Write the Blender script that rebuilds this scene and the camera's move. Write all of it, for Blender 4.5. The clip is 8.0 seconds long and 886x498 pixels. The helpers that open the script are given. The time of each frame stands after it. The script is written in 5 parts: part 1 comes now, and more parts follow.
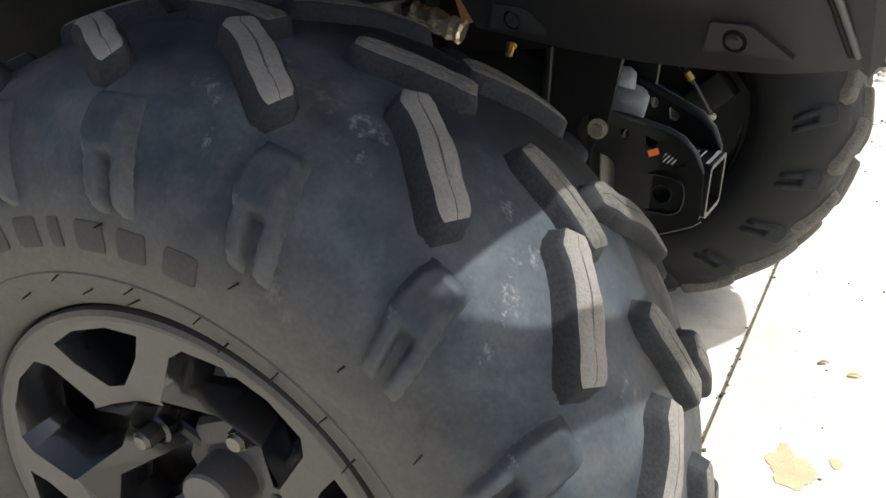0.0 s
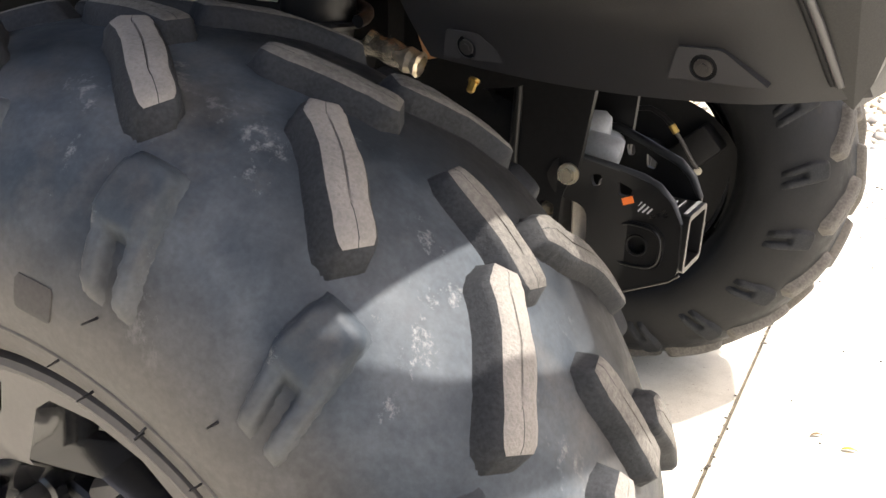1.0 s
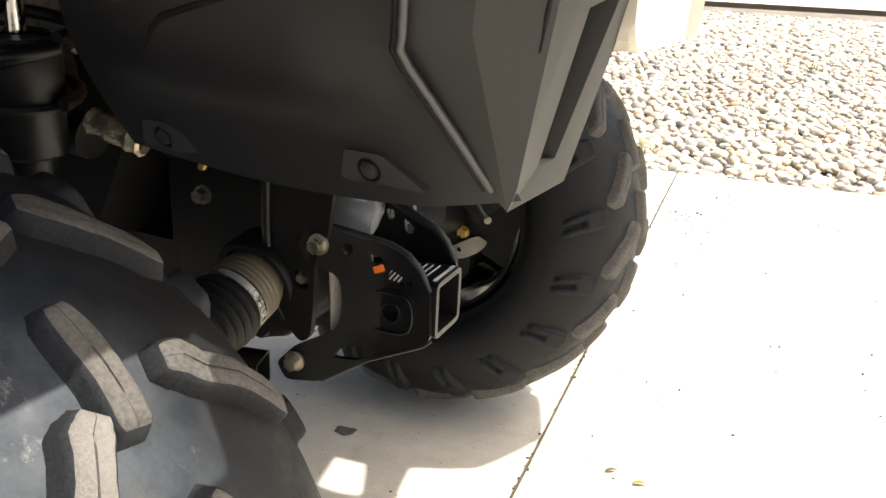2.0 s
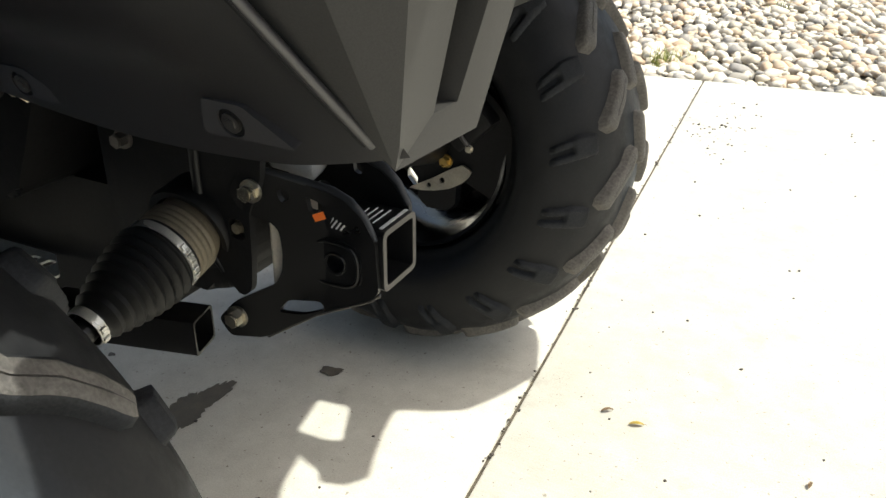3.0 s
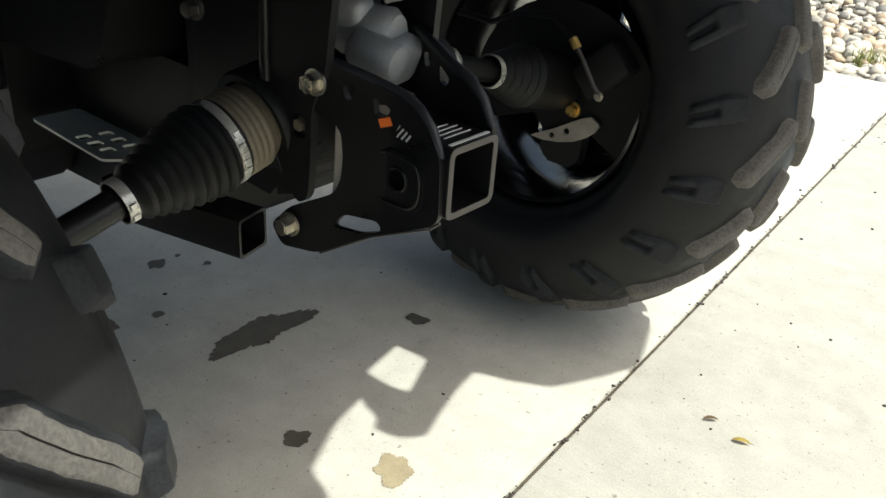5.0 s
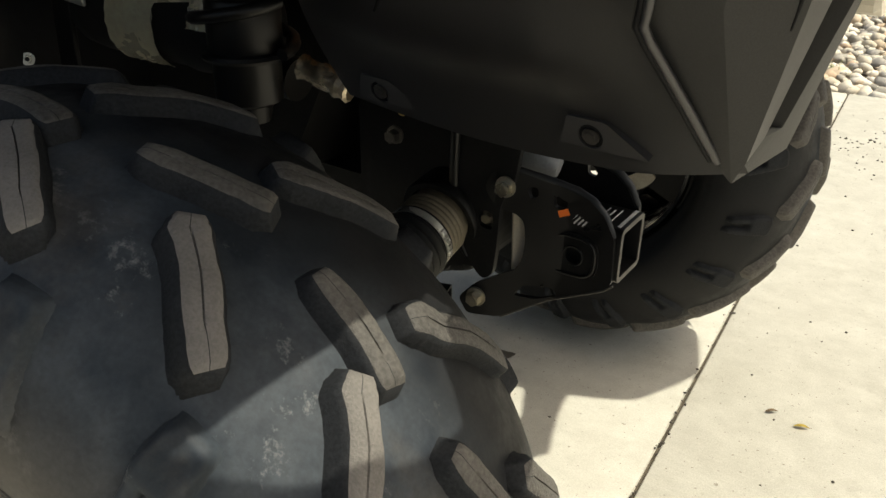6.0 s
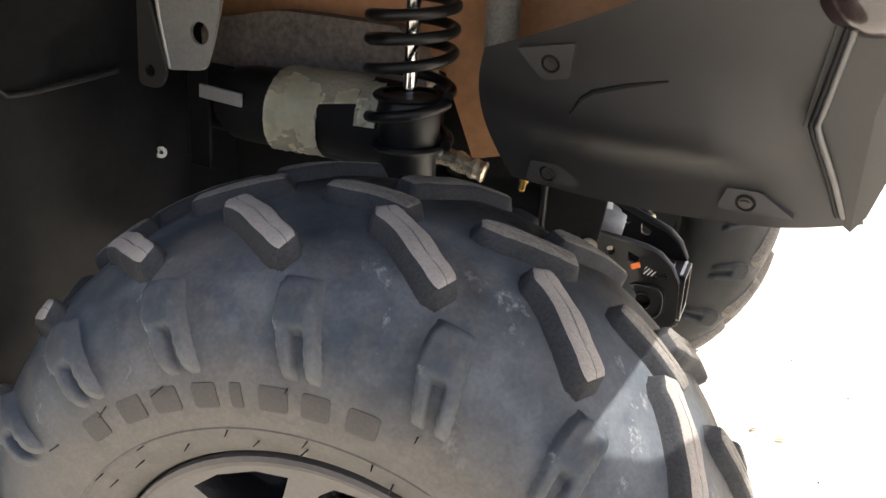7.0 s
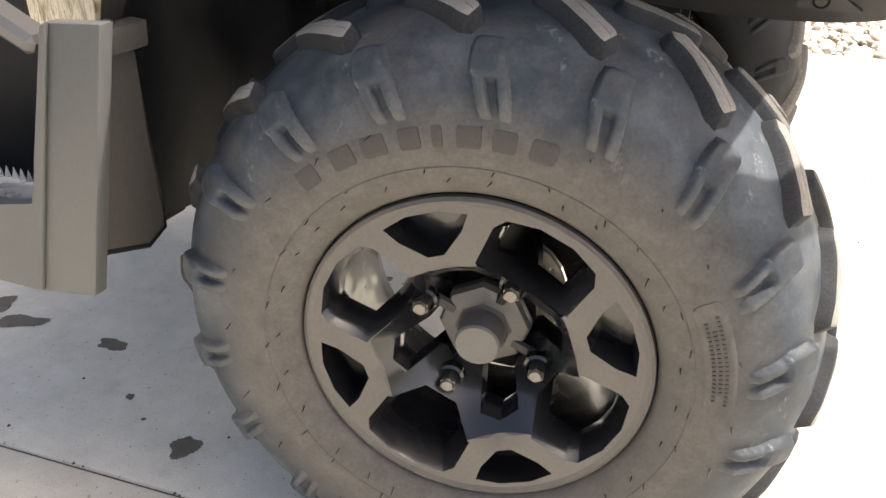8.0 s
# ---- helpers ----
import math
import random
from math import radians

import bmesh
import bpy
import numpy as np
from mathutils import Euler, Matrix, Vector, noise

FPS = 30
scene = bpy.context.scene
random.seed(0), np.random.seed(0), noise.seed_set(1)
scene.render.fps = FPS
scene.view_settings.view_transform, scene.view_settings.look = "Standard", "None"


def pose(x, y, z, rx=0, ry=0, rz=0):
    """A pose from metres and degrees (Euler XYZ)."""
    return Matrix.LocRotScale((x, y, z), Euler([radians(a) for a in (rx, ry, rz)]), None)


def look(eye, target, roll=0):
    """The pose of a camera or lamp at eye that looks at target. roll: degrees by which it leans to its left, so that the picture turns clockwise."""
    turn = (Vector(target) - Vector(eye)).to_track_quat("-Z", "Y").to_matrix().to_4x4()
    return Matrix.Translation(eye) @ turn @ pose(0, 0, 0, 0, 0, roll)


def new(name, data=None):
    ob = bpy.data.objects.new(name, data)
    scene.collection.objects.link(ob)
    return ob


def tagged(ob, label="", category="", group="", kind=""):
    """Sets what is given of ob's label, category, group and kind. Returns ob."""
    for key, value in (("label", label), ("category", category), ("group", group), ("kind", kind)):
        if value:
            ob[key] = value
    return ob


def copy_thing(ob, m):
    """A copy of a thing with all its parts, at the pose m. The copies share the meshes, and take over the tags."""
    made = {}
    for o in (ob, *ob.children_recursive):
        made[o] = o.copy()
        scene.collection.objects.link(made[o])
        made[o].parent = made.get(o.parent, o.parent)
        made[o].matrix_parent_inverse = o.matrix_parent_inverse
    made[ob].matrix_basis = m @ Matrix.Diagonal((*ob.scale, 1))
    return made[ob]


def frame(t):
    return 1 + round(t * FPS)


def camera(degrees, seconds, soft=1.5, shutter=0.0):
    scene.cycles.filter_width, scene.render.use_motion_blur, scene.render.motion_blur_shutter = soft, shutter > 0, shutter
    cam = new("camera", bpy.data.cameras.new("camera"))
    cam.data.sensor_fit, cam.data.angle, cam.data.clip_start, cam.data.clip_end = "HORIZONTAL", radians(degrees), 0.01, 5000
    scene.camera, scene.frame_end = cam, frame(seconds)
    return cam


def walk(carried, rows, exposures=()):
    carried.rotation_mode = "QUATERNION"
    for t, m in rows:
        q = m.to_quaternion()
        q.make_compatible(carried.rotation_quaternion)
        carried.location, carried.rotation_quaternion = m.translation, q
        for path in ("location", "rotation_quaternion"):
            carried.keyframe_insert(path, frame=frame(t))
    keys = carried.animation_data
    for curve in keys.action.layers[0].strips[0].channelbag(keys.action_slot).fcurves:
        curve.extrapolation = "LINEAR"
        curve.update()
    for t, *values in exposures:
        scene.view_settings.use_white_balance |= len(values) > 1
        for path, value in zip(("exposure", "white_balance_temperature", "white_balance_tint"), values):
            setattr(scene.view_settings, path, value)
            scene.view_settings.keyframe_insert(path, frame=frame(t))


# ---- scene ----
cam = camera(56.0, 8.0)
PATH = [
    (0, (0.405, -0.334, 0.773), (-0.546, 1.194, -0.098), 0.2),
    (0.5, (0.383, -0.281, 0.736), (-0.63, 1.267, -0.024), 2.1),
    (1, (0.411, -0.261, 0.732), (-0.572, 1.318, -0.002), 1.6),
    (1.5, (0.464, -0.231, 0.761), (-0.375, 1.438, 0.047), 2.1),
    (1.7, (0.487, -0.212, 0.777), (-0.27, 1.508, 0.091), 2.8),
    (2.8, (0.555, -0.076, 0.795), (-0.171, 1.598, -0.023), 2.0),
    (3, (0.554, -0.054, 0.786), (-0.234, 1.557, -0.099), 0.5),
    (3.5, (0.538, 0.038, 0.733), (-0.467, 1.521, -0.155), 1.7),
    (4, (0.586, 0.102, 0.649), (-0.604, 1.412, -0.283), 2.0),
    (4.2, (0.592, 0.114, 0.636), (-0.617, 1.405, -0.299), 3.0),
    (5.3, (0.562, 0.004, 0.739), (-0.468, 1.441, -0.196), 3.5),
    (5.5, (0.542, -0.044, 0.763), (-0.457, 1.42, -0.164), 2.1),
    (6, (0.467, -0.207, 0.826), (-0.503, 1.293, -0.074), 1.1),
    (6.5, (0.37, -0.34, 0.852), (-0.522, 1.268, 0.064), 3.1),
    (7, (0.291, -0.472, 0.874), (-0.424, 1.243, 0.133), 2.3),
    (7.5, (0.231, -0.583, 0.862), (-0.463, 1.157, 0.163), 0.9),
    (7.6, (0.209, -0.614, 0.875), (-0.425, 1.122, 0.111), 1.1),
    (7.9, (0.221, -0.665, 0.831), (-0.409, 1.004, -0.072), 0.9),
    (8, (0.222, -0.692, 0.8), (-0.409, 0.976, -0.105), 1.8),
]
EXPOSURES = [
    (0.0, 0.55, 6200, 6), (0.3, 1.05, 6600, 10), (0.5, 1.25, 6650, 11), (1.0, 1.45, 6700, 12), (1.5, 1.1, 6800, 12), (1.7, 1.0, 6800, 11), (2.8, 0.4, 6700, 7), (3.0, 0.35, 6400, 4), (3.5, 0.22, 6500, 0), (4.0, 0.22, 6000, 0), (4.2, 0.22, 6000, 0),
    (5.3, -0.05, 6500, 2), (5.5, -0.15, 6750, 1), (6.0, -0.12, 7050, 3), (6.2, 0.4, 6850, 7), (6.5, 1.45, 6600, 10), (7.0, 1.65, 6650, 12), (7.5, 1.55, 6700, 13), (8.0, 1.45, 6850, 12),
]
walk(cam, [(t, look(eye, target, roll)) for t, eye, target, roll in PATH], EXPOSURES)

# ---- light ----
SUN = Vector((0.55, 0.16, 1.0)).normalized()
world = bpy.data.worlds.new("world")
scene.world = world
world.use_nodes = True
wn = world.node_tree
wn.nodes.clear()
sky = wn.nodes.new("ShaderNodeTexSky")
sky.sky_type = "NISHITA"
sky.sun_disc = False
sky.air_density, sky.dust_density, sky.ozone_density = 1.0, 7.0, 1.0
sky.sun_elevation = math.asin(SUN.z)
sky.sun_rotation = math.atan2(SUN.x, SUN.y)
bg = wn.nodes.new("ShaderNodeBackground")
bg.inputs["Strength"].default_value = 0.135
wo = wn.nodes.new("ShaderNodeOutputWorld")
wn.links.new(sky.outputs[0], bg.inputs[0])
wn.links.new(bg.outputs[0], wo.inputs[0])
sun = new("sun", bpy.data.lights.new("sun", "SUN"))
sun.data.energy, sun.data.angle, sun.data.color = 4.8, radians(0.53), (1.0, 0.955, 0.885)
sun.matrix_world = look(SUN * 20, (0, 0, 0))


# ---- materials ----
def nodes_of(name):
    m = bpy.data.materials.new(name)
    m.use_nodes = True
    nt = m.node_tree
    return m, nt, nt.nodes["Principled BSDF"]


def texture(nt, kind, scale, detail=4.0, coords="Object", stretch=None, rough=0.55):
    n = nt.nodes.new(kind)
    n.inputs["Scale"].default_value = scale
    if "Detail" in n.inputs:
        n.inputs["Detail"].default_value = detail
    if "Roughness" in n.inputs:
        n.inputs["Roughness"].default_value = rough
    tc = nt.nodes.new("ShaderNodeTexCoord")
    mp = nt.nodes.new("ShaderNodeMapping")
    if stretch:
        mp.inputs["Scale"].default_value = stretch
    nt.links.new(tc.outputs[coords], mp.inputs[0])
    nt.links.new(mp.outputs[0], n.inputs["Vector"])
    return n


def ramp(nt, source, stops):
    r = nt.nodes.new("ShaderNodeValToRGB")
    el = r.color_ramp.elements
    while len(el) < len(stops):
        el.new(0.5)
    for e, (p, c) in zip(el, stops):
        e.position = p
        e.color = (*c, 1) if len(c) == 3 else c
    nt.links.new(source, r.inputs[0])
    return r


def mix(nt, fac, a, b, kind="MIX"):
    n = nt.nodes.new("ShaderNodeMix")
    n.data_type, n.blend_type = "RGBA", kind
    if isinstance(fac, (int, float)):
        n.inputs[0].default_value = fac
    else:
        nt.links.new(fac, n.inputs[0])
    for s, v in ((6, a), (7, b)):
        if isinstance(v, tuple):
            n.inputs[s].default_value = (*v, 1)
        else:
            nt.links.new(v, n.inputs[s])
    return n.outputs[2]


def bump(nt, bsdf, height, strength, distance=0.002):
    b = nt.nodes.new("ShaderNodeBump")
    b.inputs["Strength"].default_value = strength
    b.inputs["Distance"].default_value = distance
    nt.links.new(height, b.inputs["Height"])
    nt.links.new(b.outputs[0], bsdf.inputs["Normal"])


def plain(name, color, rough=0.5, metal=0.0, spread=0.25, scale=30.0, bumps=0.15, grain=None, distance=0.001, coat=0.0):
    """A surface of one base colour with stains at two scales, uneven gloss and fine relief."""
    m, nt, b = nodes_of(name)
    big = texture(nt, "ShaderNodeTexNoise", scale * 0.25, 5)
    small = texture(nt, "ShaderNodeTexNoise", grain or scale * 8, 6)
    lo = tuple(c * (1 - spread) for c in color)
    hi = tuple(min(1, c * (1 + spread)) for c in color)
    r = ramp(nt, big.outputs[0], [(0.3, lo), (0.7, hi)])
    c = mix(nt, 0.35, r.outputs[0], ramp(nt, small.outputs[0], [(0.35, lo), (0.65, hi)]).outputs[0])
    nt.links.new(c, b.inputs["Base Color"])
    rr = ramp(nt, big.outputs[0], [(0.3, (max(0, rough - 0.12),) * 3), (0.7, (min(1, rough + 0.12),) * 3)])
    nt.links.new(rr.outputs[0], b.inputs["Roughness"])
    b.inputs["Metallic"].default_value = metal
    b.inputs["Coat Weight"].default_value = coat
    bump(nt, b, small.outputs[0], bumps, distance)
    return m


def concrete_material():
    m, nt, b = nodes_of("broom_finished_concrete")
    big = texture(nt, "ShaderNodeTexNoise", 1.6, 6)
    mid = texture(nt, "ShaderNodeTexNoise", 14, 8, rough=0.7)
    fine = texture(nt, "ShaderNodeTexNoise", 420, 3)
    spots = texture(nt, "ShaderNodeTexVoronoi", 55)
    c = ramp(nt, big.outputs[0], [(0.3, (0.45, 0.43, 0.36)), (0.7, (0.60, 0.577, 0.492))]).outputs[0]
    c = mix(nt, 0.5, c, ramp(nt, mid.outputs[0], [(0.32, (0.37, 0.355, 0.30)), (0.68, (0.66, 0.64, 0.565))]).outputs[0])
    c = mix(nt, 0.22, c, ramp(nt, fine.outputs[0], [(0.35, (0.33, 0.32, 0.29)), (0.65, (0.70, 0.68, 0.63))]).outputs[0])
    pit = ramp(nt, spots.outputs["Distance"], [(0.0, (1, 1, 1)), (0.055, (0, 0, 0))])
    c = mix(nt, pit.outputs[0], c, (0.27, 0.25, 0.21))
    blotch = ramp(nt, texture(nt, "ShaderNodeTexNoise", 5.5, 9, rough=0.72).outputs[0], [(0.56, (0, 0, 0)), (0.66, (0.4, 0.4, 0.4))])
    c = mix(nt, blotch.outputs[0], c, (0.34, 0.315, 0.26))
    speck = ramp(nt, texture(nt, "ShaderNodeTexNoise", 130, 2).outputs[0], [(0.665, (0, 0, 0)), (0.72, (0.75, 0.75, 0.75))])
    c = mix(nt, speck.outputs[0], c, (0.22, 0.19, 0.15))
    nt.links.new(c, b.inputs["Base Color"])
    b.inputs["Roughness"].default_value = 0.9
    broom = texture(nt, "ShaderNodeTexNoise", 90, 4, stretch=(0.08, 1.6, 1))
    h = nt.nodes.new("ShaderNodeMath")
    h.operation = "ADD"
    nt.links.new(fine.outputs[0], h.inputs[0])
    nt.links.new(broom.outputs[0], h.inputs[1])
    bump(nt, b, h.outputs[0], 0.35, 0.0015)
    return m


def rubber_material():
    """Weathered tyre rubber: tan dust low on the sidewall, pale scuffs, and a shoulder with blue skylight put into its
    grey.
    """
    m, nt, b = nodes_of("dusty_tyre_rubber")
    tc = nt.nodes.new("ShaderNodeTexCoord")
    sep = nt.nodes.new("ShaderNodeSeparateXYZ")
    nt.links.new(tc.outputs["Object"], sep.inputs[0])
    flat = nt.nodes.new("ShaderNodeCombineXYZ")
    nt.links.new(sep.outputs["X"], flat.inputs["X"])
    nt.links.new(sep.outputs["Z"], flat.inputs["Z"])
    length = nt.nodes.new("ShaderNodeVectorMath")
    length.operation = "LENGTH"
    nt.links.new(flat.outputs[0], length.inputs[0])
    big = texture(nt, "ShaderNodeTexNoise", 13, 6)
    mid = texture(nt, "ShaderNodeTexNoise", 45, 7, rough=0.65)
    fine = texture(nt, "ShaderNodeTexNoise", 300, 4)
    a = nt.nodes.new("ShaderNodeMath")
    a.operation = "MULTIPLY_ADD"
    nt.links.new(big.outputs[0], a.inputs[0])
    a.inputs[1].default_value = 0.07
    nt.links.new(length.outputs["Value"], a.inputs[2])
    zone = ramp(nt, a.outputs[0], [(0.262, (1, 1, 1)), (0.318, (0, 0, 0))])
    dust = ramp(nt, mid.outputs[0], [(0.25, (0.054, 0.050, 0.046)), (0.75, (0.108, 0.100, 0.091))]).outputs[0]
    soft = texture(nt, "ShaderNodeTexNoise", 16, 5, rough=0.5)
    clean = ramp(nt, soft.outputs[0], [(0.32, (0.0115, 0.0170, 0.0240)), (0.5, (0.033, 0.043, 0.055)), (0.70, (0.084, 0.096, 0.108))]).outputs[0]
    clean = mix(nt, 0.25, clean, ramp(nt, mid.outputs[0], [(0.36, (0.015, 0.020, 0.026)), (0.64, (0.086, 0.096, 0.104))]).outputs[0])
    scuff = ramp(nt, texture(nt, "ShaderNodeTexNoise", 15, 9, rough=0.78, stretch=(1, 1, 0.55)).outputs[0], [(0.59, (0, 0, 0)), (0.65, (0.8, 0.8, 0.8))])
    clean = mix(nt, scuff.outputs[0], clean, (0.20, 0.205, 0.205))
    c = mix(nt, zone.outputs[0], clean, dust)
    crust = ramp(nt, texture(nt, "ShaderNodeTexNoise", 7, 7, rough=0.7).outputs[0], [(0.50, (0, 0, 0)), (0.63, (0.6, 0.6, 0.6))])
    c = mix(nt, crust.outputs[0], c, dust)
    # inner side: rubber without the dust, darkened further with shade in the colour
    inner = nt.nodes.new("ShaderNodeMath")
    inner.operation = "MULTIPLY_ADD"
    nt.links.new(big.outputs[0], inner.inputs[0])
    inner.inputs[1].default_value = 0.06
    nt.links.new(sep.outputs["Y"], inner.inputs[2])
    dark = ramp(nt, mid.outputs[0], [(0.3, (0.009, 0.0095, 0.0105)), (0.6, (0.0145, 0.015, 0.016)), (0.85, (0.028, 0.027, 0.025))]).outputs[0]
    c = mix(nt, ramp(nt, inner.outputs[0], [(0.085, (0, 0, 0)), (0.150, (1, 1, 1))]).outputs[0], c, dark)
    c = mix(nt, 0.5, c, ramp(nt, fine.outputs[0], [(0.3, (0.55, 0.55, 0.55)), (0.7, (1, 1, 1))]).outputs[0], "MULTIPLY")
    nt.links.new(c, b.inputs["Base Color"])
    rr = ramp(nt, mid.outputs[0], [(0.3, (0.42,) * 3), (0.7, (0.7,) * 3)])
    nt.links.new(rr.outputs[0], b.inputs["Roughness"])
    bump(nt, b, mid.outputs[0], 0.22, 0.002)
    return m


def low_gloss(mt, level):
    mt.node_tree.nodes["Principled BSDF"].inputs["Specular IOR Level"].default_value = level
    return mt


MAT_CONCRETE = concrete_material()
MAT_RUBBER = rubber_material()
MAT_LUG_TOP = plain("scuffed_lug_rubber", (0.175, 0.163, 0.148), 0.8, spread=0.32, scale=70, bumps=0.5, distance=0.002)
MAT_LUG_MID = plain("dark_lug_rubber", (0.098, 0.091, 0.081), 0.75, spread=0.6, scale=45, bumps=0.6, distance=0.002)
MAT_LUG_DUSTY_LIT = plain("dusted_sunlit_lug_rubber", (0.115, 0.105, 0.092), 0.8, spread=0.6, scale=35, bumps=0.4)
MAT_FLANK = plain("dark_tyre_rubber", (0.021, 0.0225, 0.025), 0.7, spread=0.6, scale=60, bumps=0.35)
MAT_LETTER = plain("moulded_dark_rubber", (0.036, 0.033, 0.031), 0.8, spread=0.35, scale=60)
MAT_VENT = plain("black_rubber_whisker", (0.012, 0.012, 0.013), 0.6)
MAT_PLASTIC = plain("grained_charcoal_plastic", (0.034, 0.032, 0.033), 0.45, spread=0.2, scale=12, grain=900, bumps=0.25, distance=0.0006)
MAT_TAIL = plain("grey_moulded_plastic", (0.037, 0.036, 0.034), 0.5, spread=0.25, scale=10, grain=900, bumps=0.2, distance=0.0006)
MAT_CREAM = plain("pale_cream_body_plastic", (0.66, 0.60, 0.50), 0.5, spread=0.12, scale=14, grain=600, bumps=0.15)
MAT_SKIRT = plain("dusty_taupe_plastic", (0.062, 0.064, 0.063), 0.55, spread=0.2, scale=14, grain=600, bumps=0.2)
MAT_LINER = plain("black_inner_plastic", (0.010, 0.010, 0.0105), 0.6, spread=0.4, scale=20, bumps=0.2)
MAT_FLAP = plain("dusty_mud_flap_plastic", (0.050, 0.047, 0.043), 0.65, spread=0.3, scale=20)
MAT_STEEL = plain("black_powder_coated_steel", (0.0075, 0.0075, 0.008), 0.38, spread=0.3, scale=60, grain=1200, bumps=0.2, distance=0.0004)
MAT_ROLLED = plain("sheen_satin_black_steel", (0.016, 0.017, 0.019), 0.42, spread=0.4, scale=60, grain=900, bumps=0.15, distance=0.0004)
MAT_BARE = plain("bare_edge_steel", (0.085, 0.08, 0.075), 0.5, metal=0.6, spread=0.25, scale=90)
MAT_ZINC = plain("zinc_plated_bolt_steel", (0.58, 0.54, 0.45), 0.32, metal=0.95, spread=0.25, scale=120)
MAT_ALLOY = plain("machined_rim_face", (0.078, 0.071, 0.066), 0.5, metal=0.3, spread=0.2, scale=30, bumps=0.1)
MAT_BLACK = plain("gloss_black_rim_paint", (0.008, 0.008, 0.009), 0.2, spread=0.4, scale=40, bumps=0.04, coat=0.25)
MAT_CAST = plain("cast_aluminium", (0.42, 0.43, 0.44), 0.55, metal=0.35, spread=0.18, scale=40, bumps=0.4)
MAT_BOOT = plain("ribbed_black_rubber", (0.0075, 0.0075, 0.0075), 0.5, spread=0.3, scale=40)
MAT_BRASS = plain("yellow_zinc", (0.55, 0.38, 0.12), 0.35, metal=0.9, spread=0.3, scale=150)
MAT_FOIL = plain("crinkled_foil_tape", (0.95, 0.86, 0.68), 0.27, metal=0.4, spread=0.15, scale=35, grain=140, bumps=0.7, distance=0.003)
MAT_ORANGE = plain("orange_decal", (0.75, 0.16, 0.02), 0.5, spread=0.1)
MAT_WHITE = plain("white_decal", (0.62, 0.62, 0.62), 0.5, spread=0.1)
MAT_STAIN = plain("dark_oil_stain", (0.12, 0.105, 0.08), 0.8, spread=0.4, scale=120, bumps=0.3)
MAT_TANSTAIN = plain("dry_tan_stain", (0.36, 0.30, 0.19), 0.85, spread=0.3, scale=60)
MAT_JOINT = plain("gritty_joint_filler", (0.10, 0.083, 0.06), 0.95, spread=0.6, scale=200, bumps=0.6)
MAT_EARTH = plain("dusty_pale_earth", (0.19, 0.17, 0.14), 0.95, spread=0.4, scale=8, bumps=0.6)
MAT_BOARD = plain("dark_weathered_edging", (0.10, 0.08, 0.06), 0.9, spread=0.4, scale=20)
MAT_NUT = plain("dulled_black_nut_steel", (0.13, 0.12, 0.11), 0.35, metal=0.8, spread=0.3, scale=200)
MAT_CAP = plain("dusty_grey_hub_cap", (0.085, 0.078, 0.072), 0.5, spread=0.25, scale=60)
MAT_BEAM = plain("mud_dusted_beam_paint", (0.17, 0.145, 0.125), 0.75, spread=0.75, scale=16, bumps=0.3)
MAT_GREY = plain("dusty_grey_underbody", (0.33, 0.31, 0.275), 0.8, spread=0.4, scale=30)
MAT_FENDER = plain("dusty_black_fender_plastic", (0.0105, 0.0112, 0.0138), 0.42, spread=0.8, scale=30, grain=70, bumps=0.2)
MAT_PALE = plain("pale_tan_casting", (0.50, 0.45, 0.36), 0.45, metal=0.35, spread=0.2, scale=50)
MAT_GALV = plain("galvanised_bracket_steel", (0.40, 0.40, 0.38), 0.42, metal=0.5, spread=0.2, scale=40)
MAT_TAN = plain("tan_dusty_cv_joint", (0.17, 0.145, 0.10), 0.6, metal=0.2, spread=0.35, scale=60)
MAT_CLAMP = plain("bright_clamp_band", (0.62, 0.61, 0.56), 0.3, metal=0.6, spread=0.3, scale=150)
MAT_SKID = plain("pale_skid_plate_paint", (0.55, 0.57, 0.53), 0.45, spread=0.2, scale=40)
MAT_GOLDFOIL = plain("gold_heat_foil", (0.66, 0.57, 0.43), 0.28, metal=0.8, spread=0.3, scale=60, grain=120, bumps=0.8, distance=0.003)
MAT_CHROME = plain("polished_rod_steel", (0.72, 0.72, 0.72), 0.12, metal=1.0, spread=0.08)
MAT_DISC = plain("worn_brake_disc_steel", (0.42, 0.39, 0.33), 0.4, metal=0.6, spread=0.3, scale=60)
MAT_LAMP = plain("dark_smoked_lens", (0.02, 0.012, 0.012), 0.12, coat=0.6)
MAT_LEAFY = plain("yellow_dry_leaf", (0.55, 0.42, 0.08), 0.7, spread=0.3, scale=90)
MAT_LEAFB = plain("brown_dry_leaf", (0.26, 0.18, 0.10), 0.8, spread=0.3, scale=90)
MAT_GRASS = plain("sparse_yellow_green_grass", (0.20, 0.22, 0.05), 0.7, spread=0.4, scale=40)
MAT_GRIT = plain("dark_grit", (0.07, 0.06, 0.05), 0.9, spread=0.4, scale=90)
MAT_BLUE = plain("pale_blue_grey_plastic", (0.12, 0.15, 0.18), 0.5, spread=0.2, scale=30)
MAT_BROWN = plain("tan_brown_plastic", (0.60, 0.31, 0.15), 0.55, spread=0.25, scale=8)


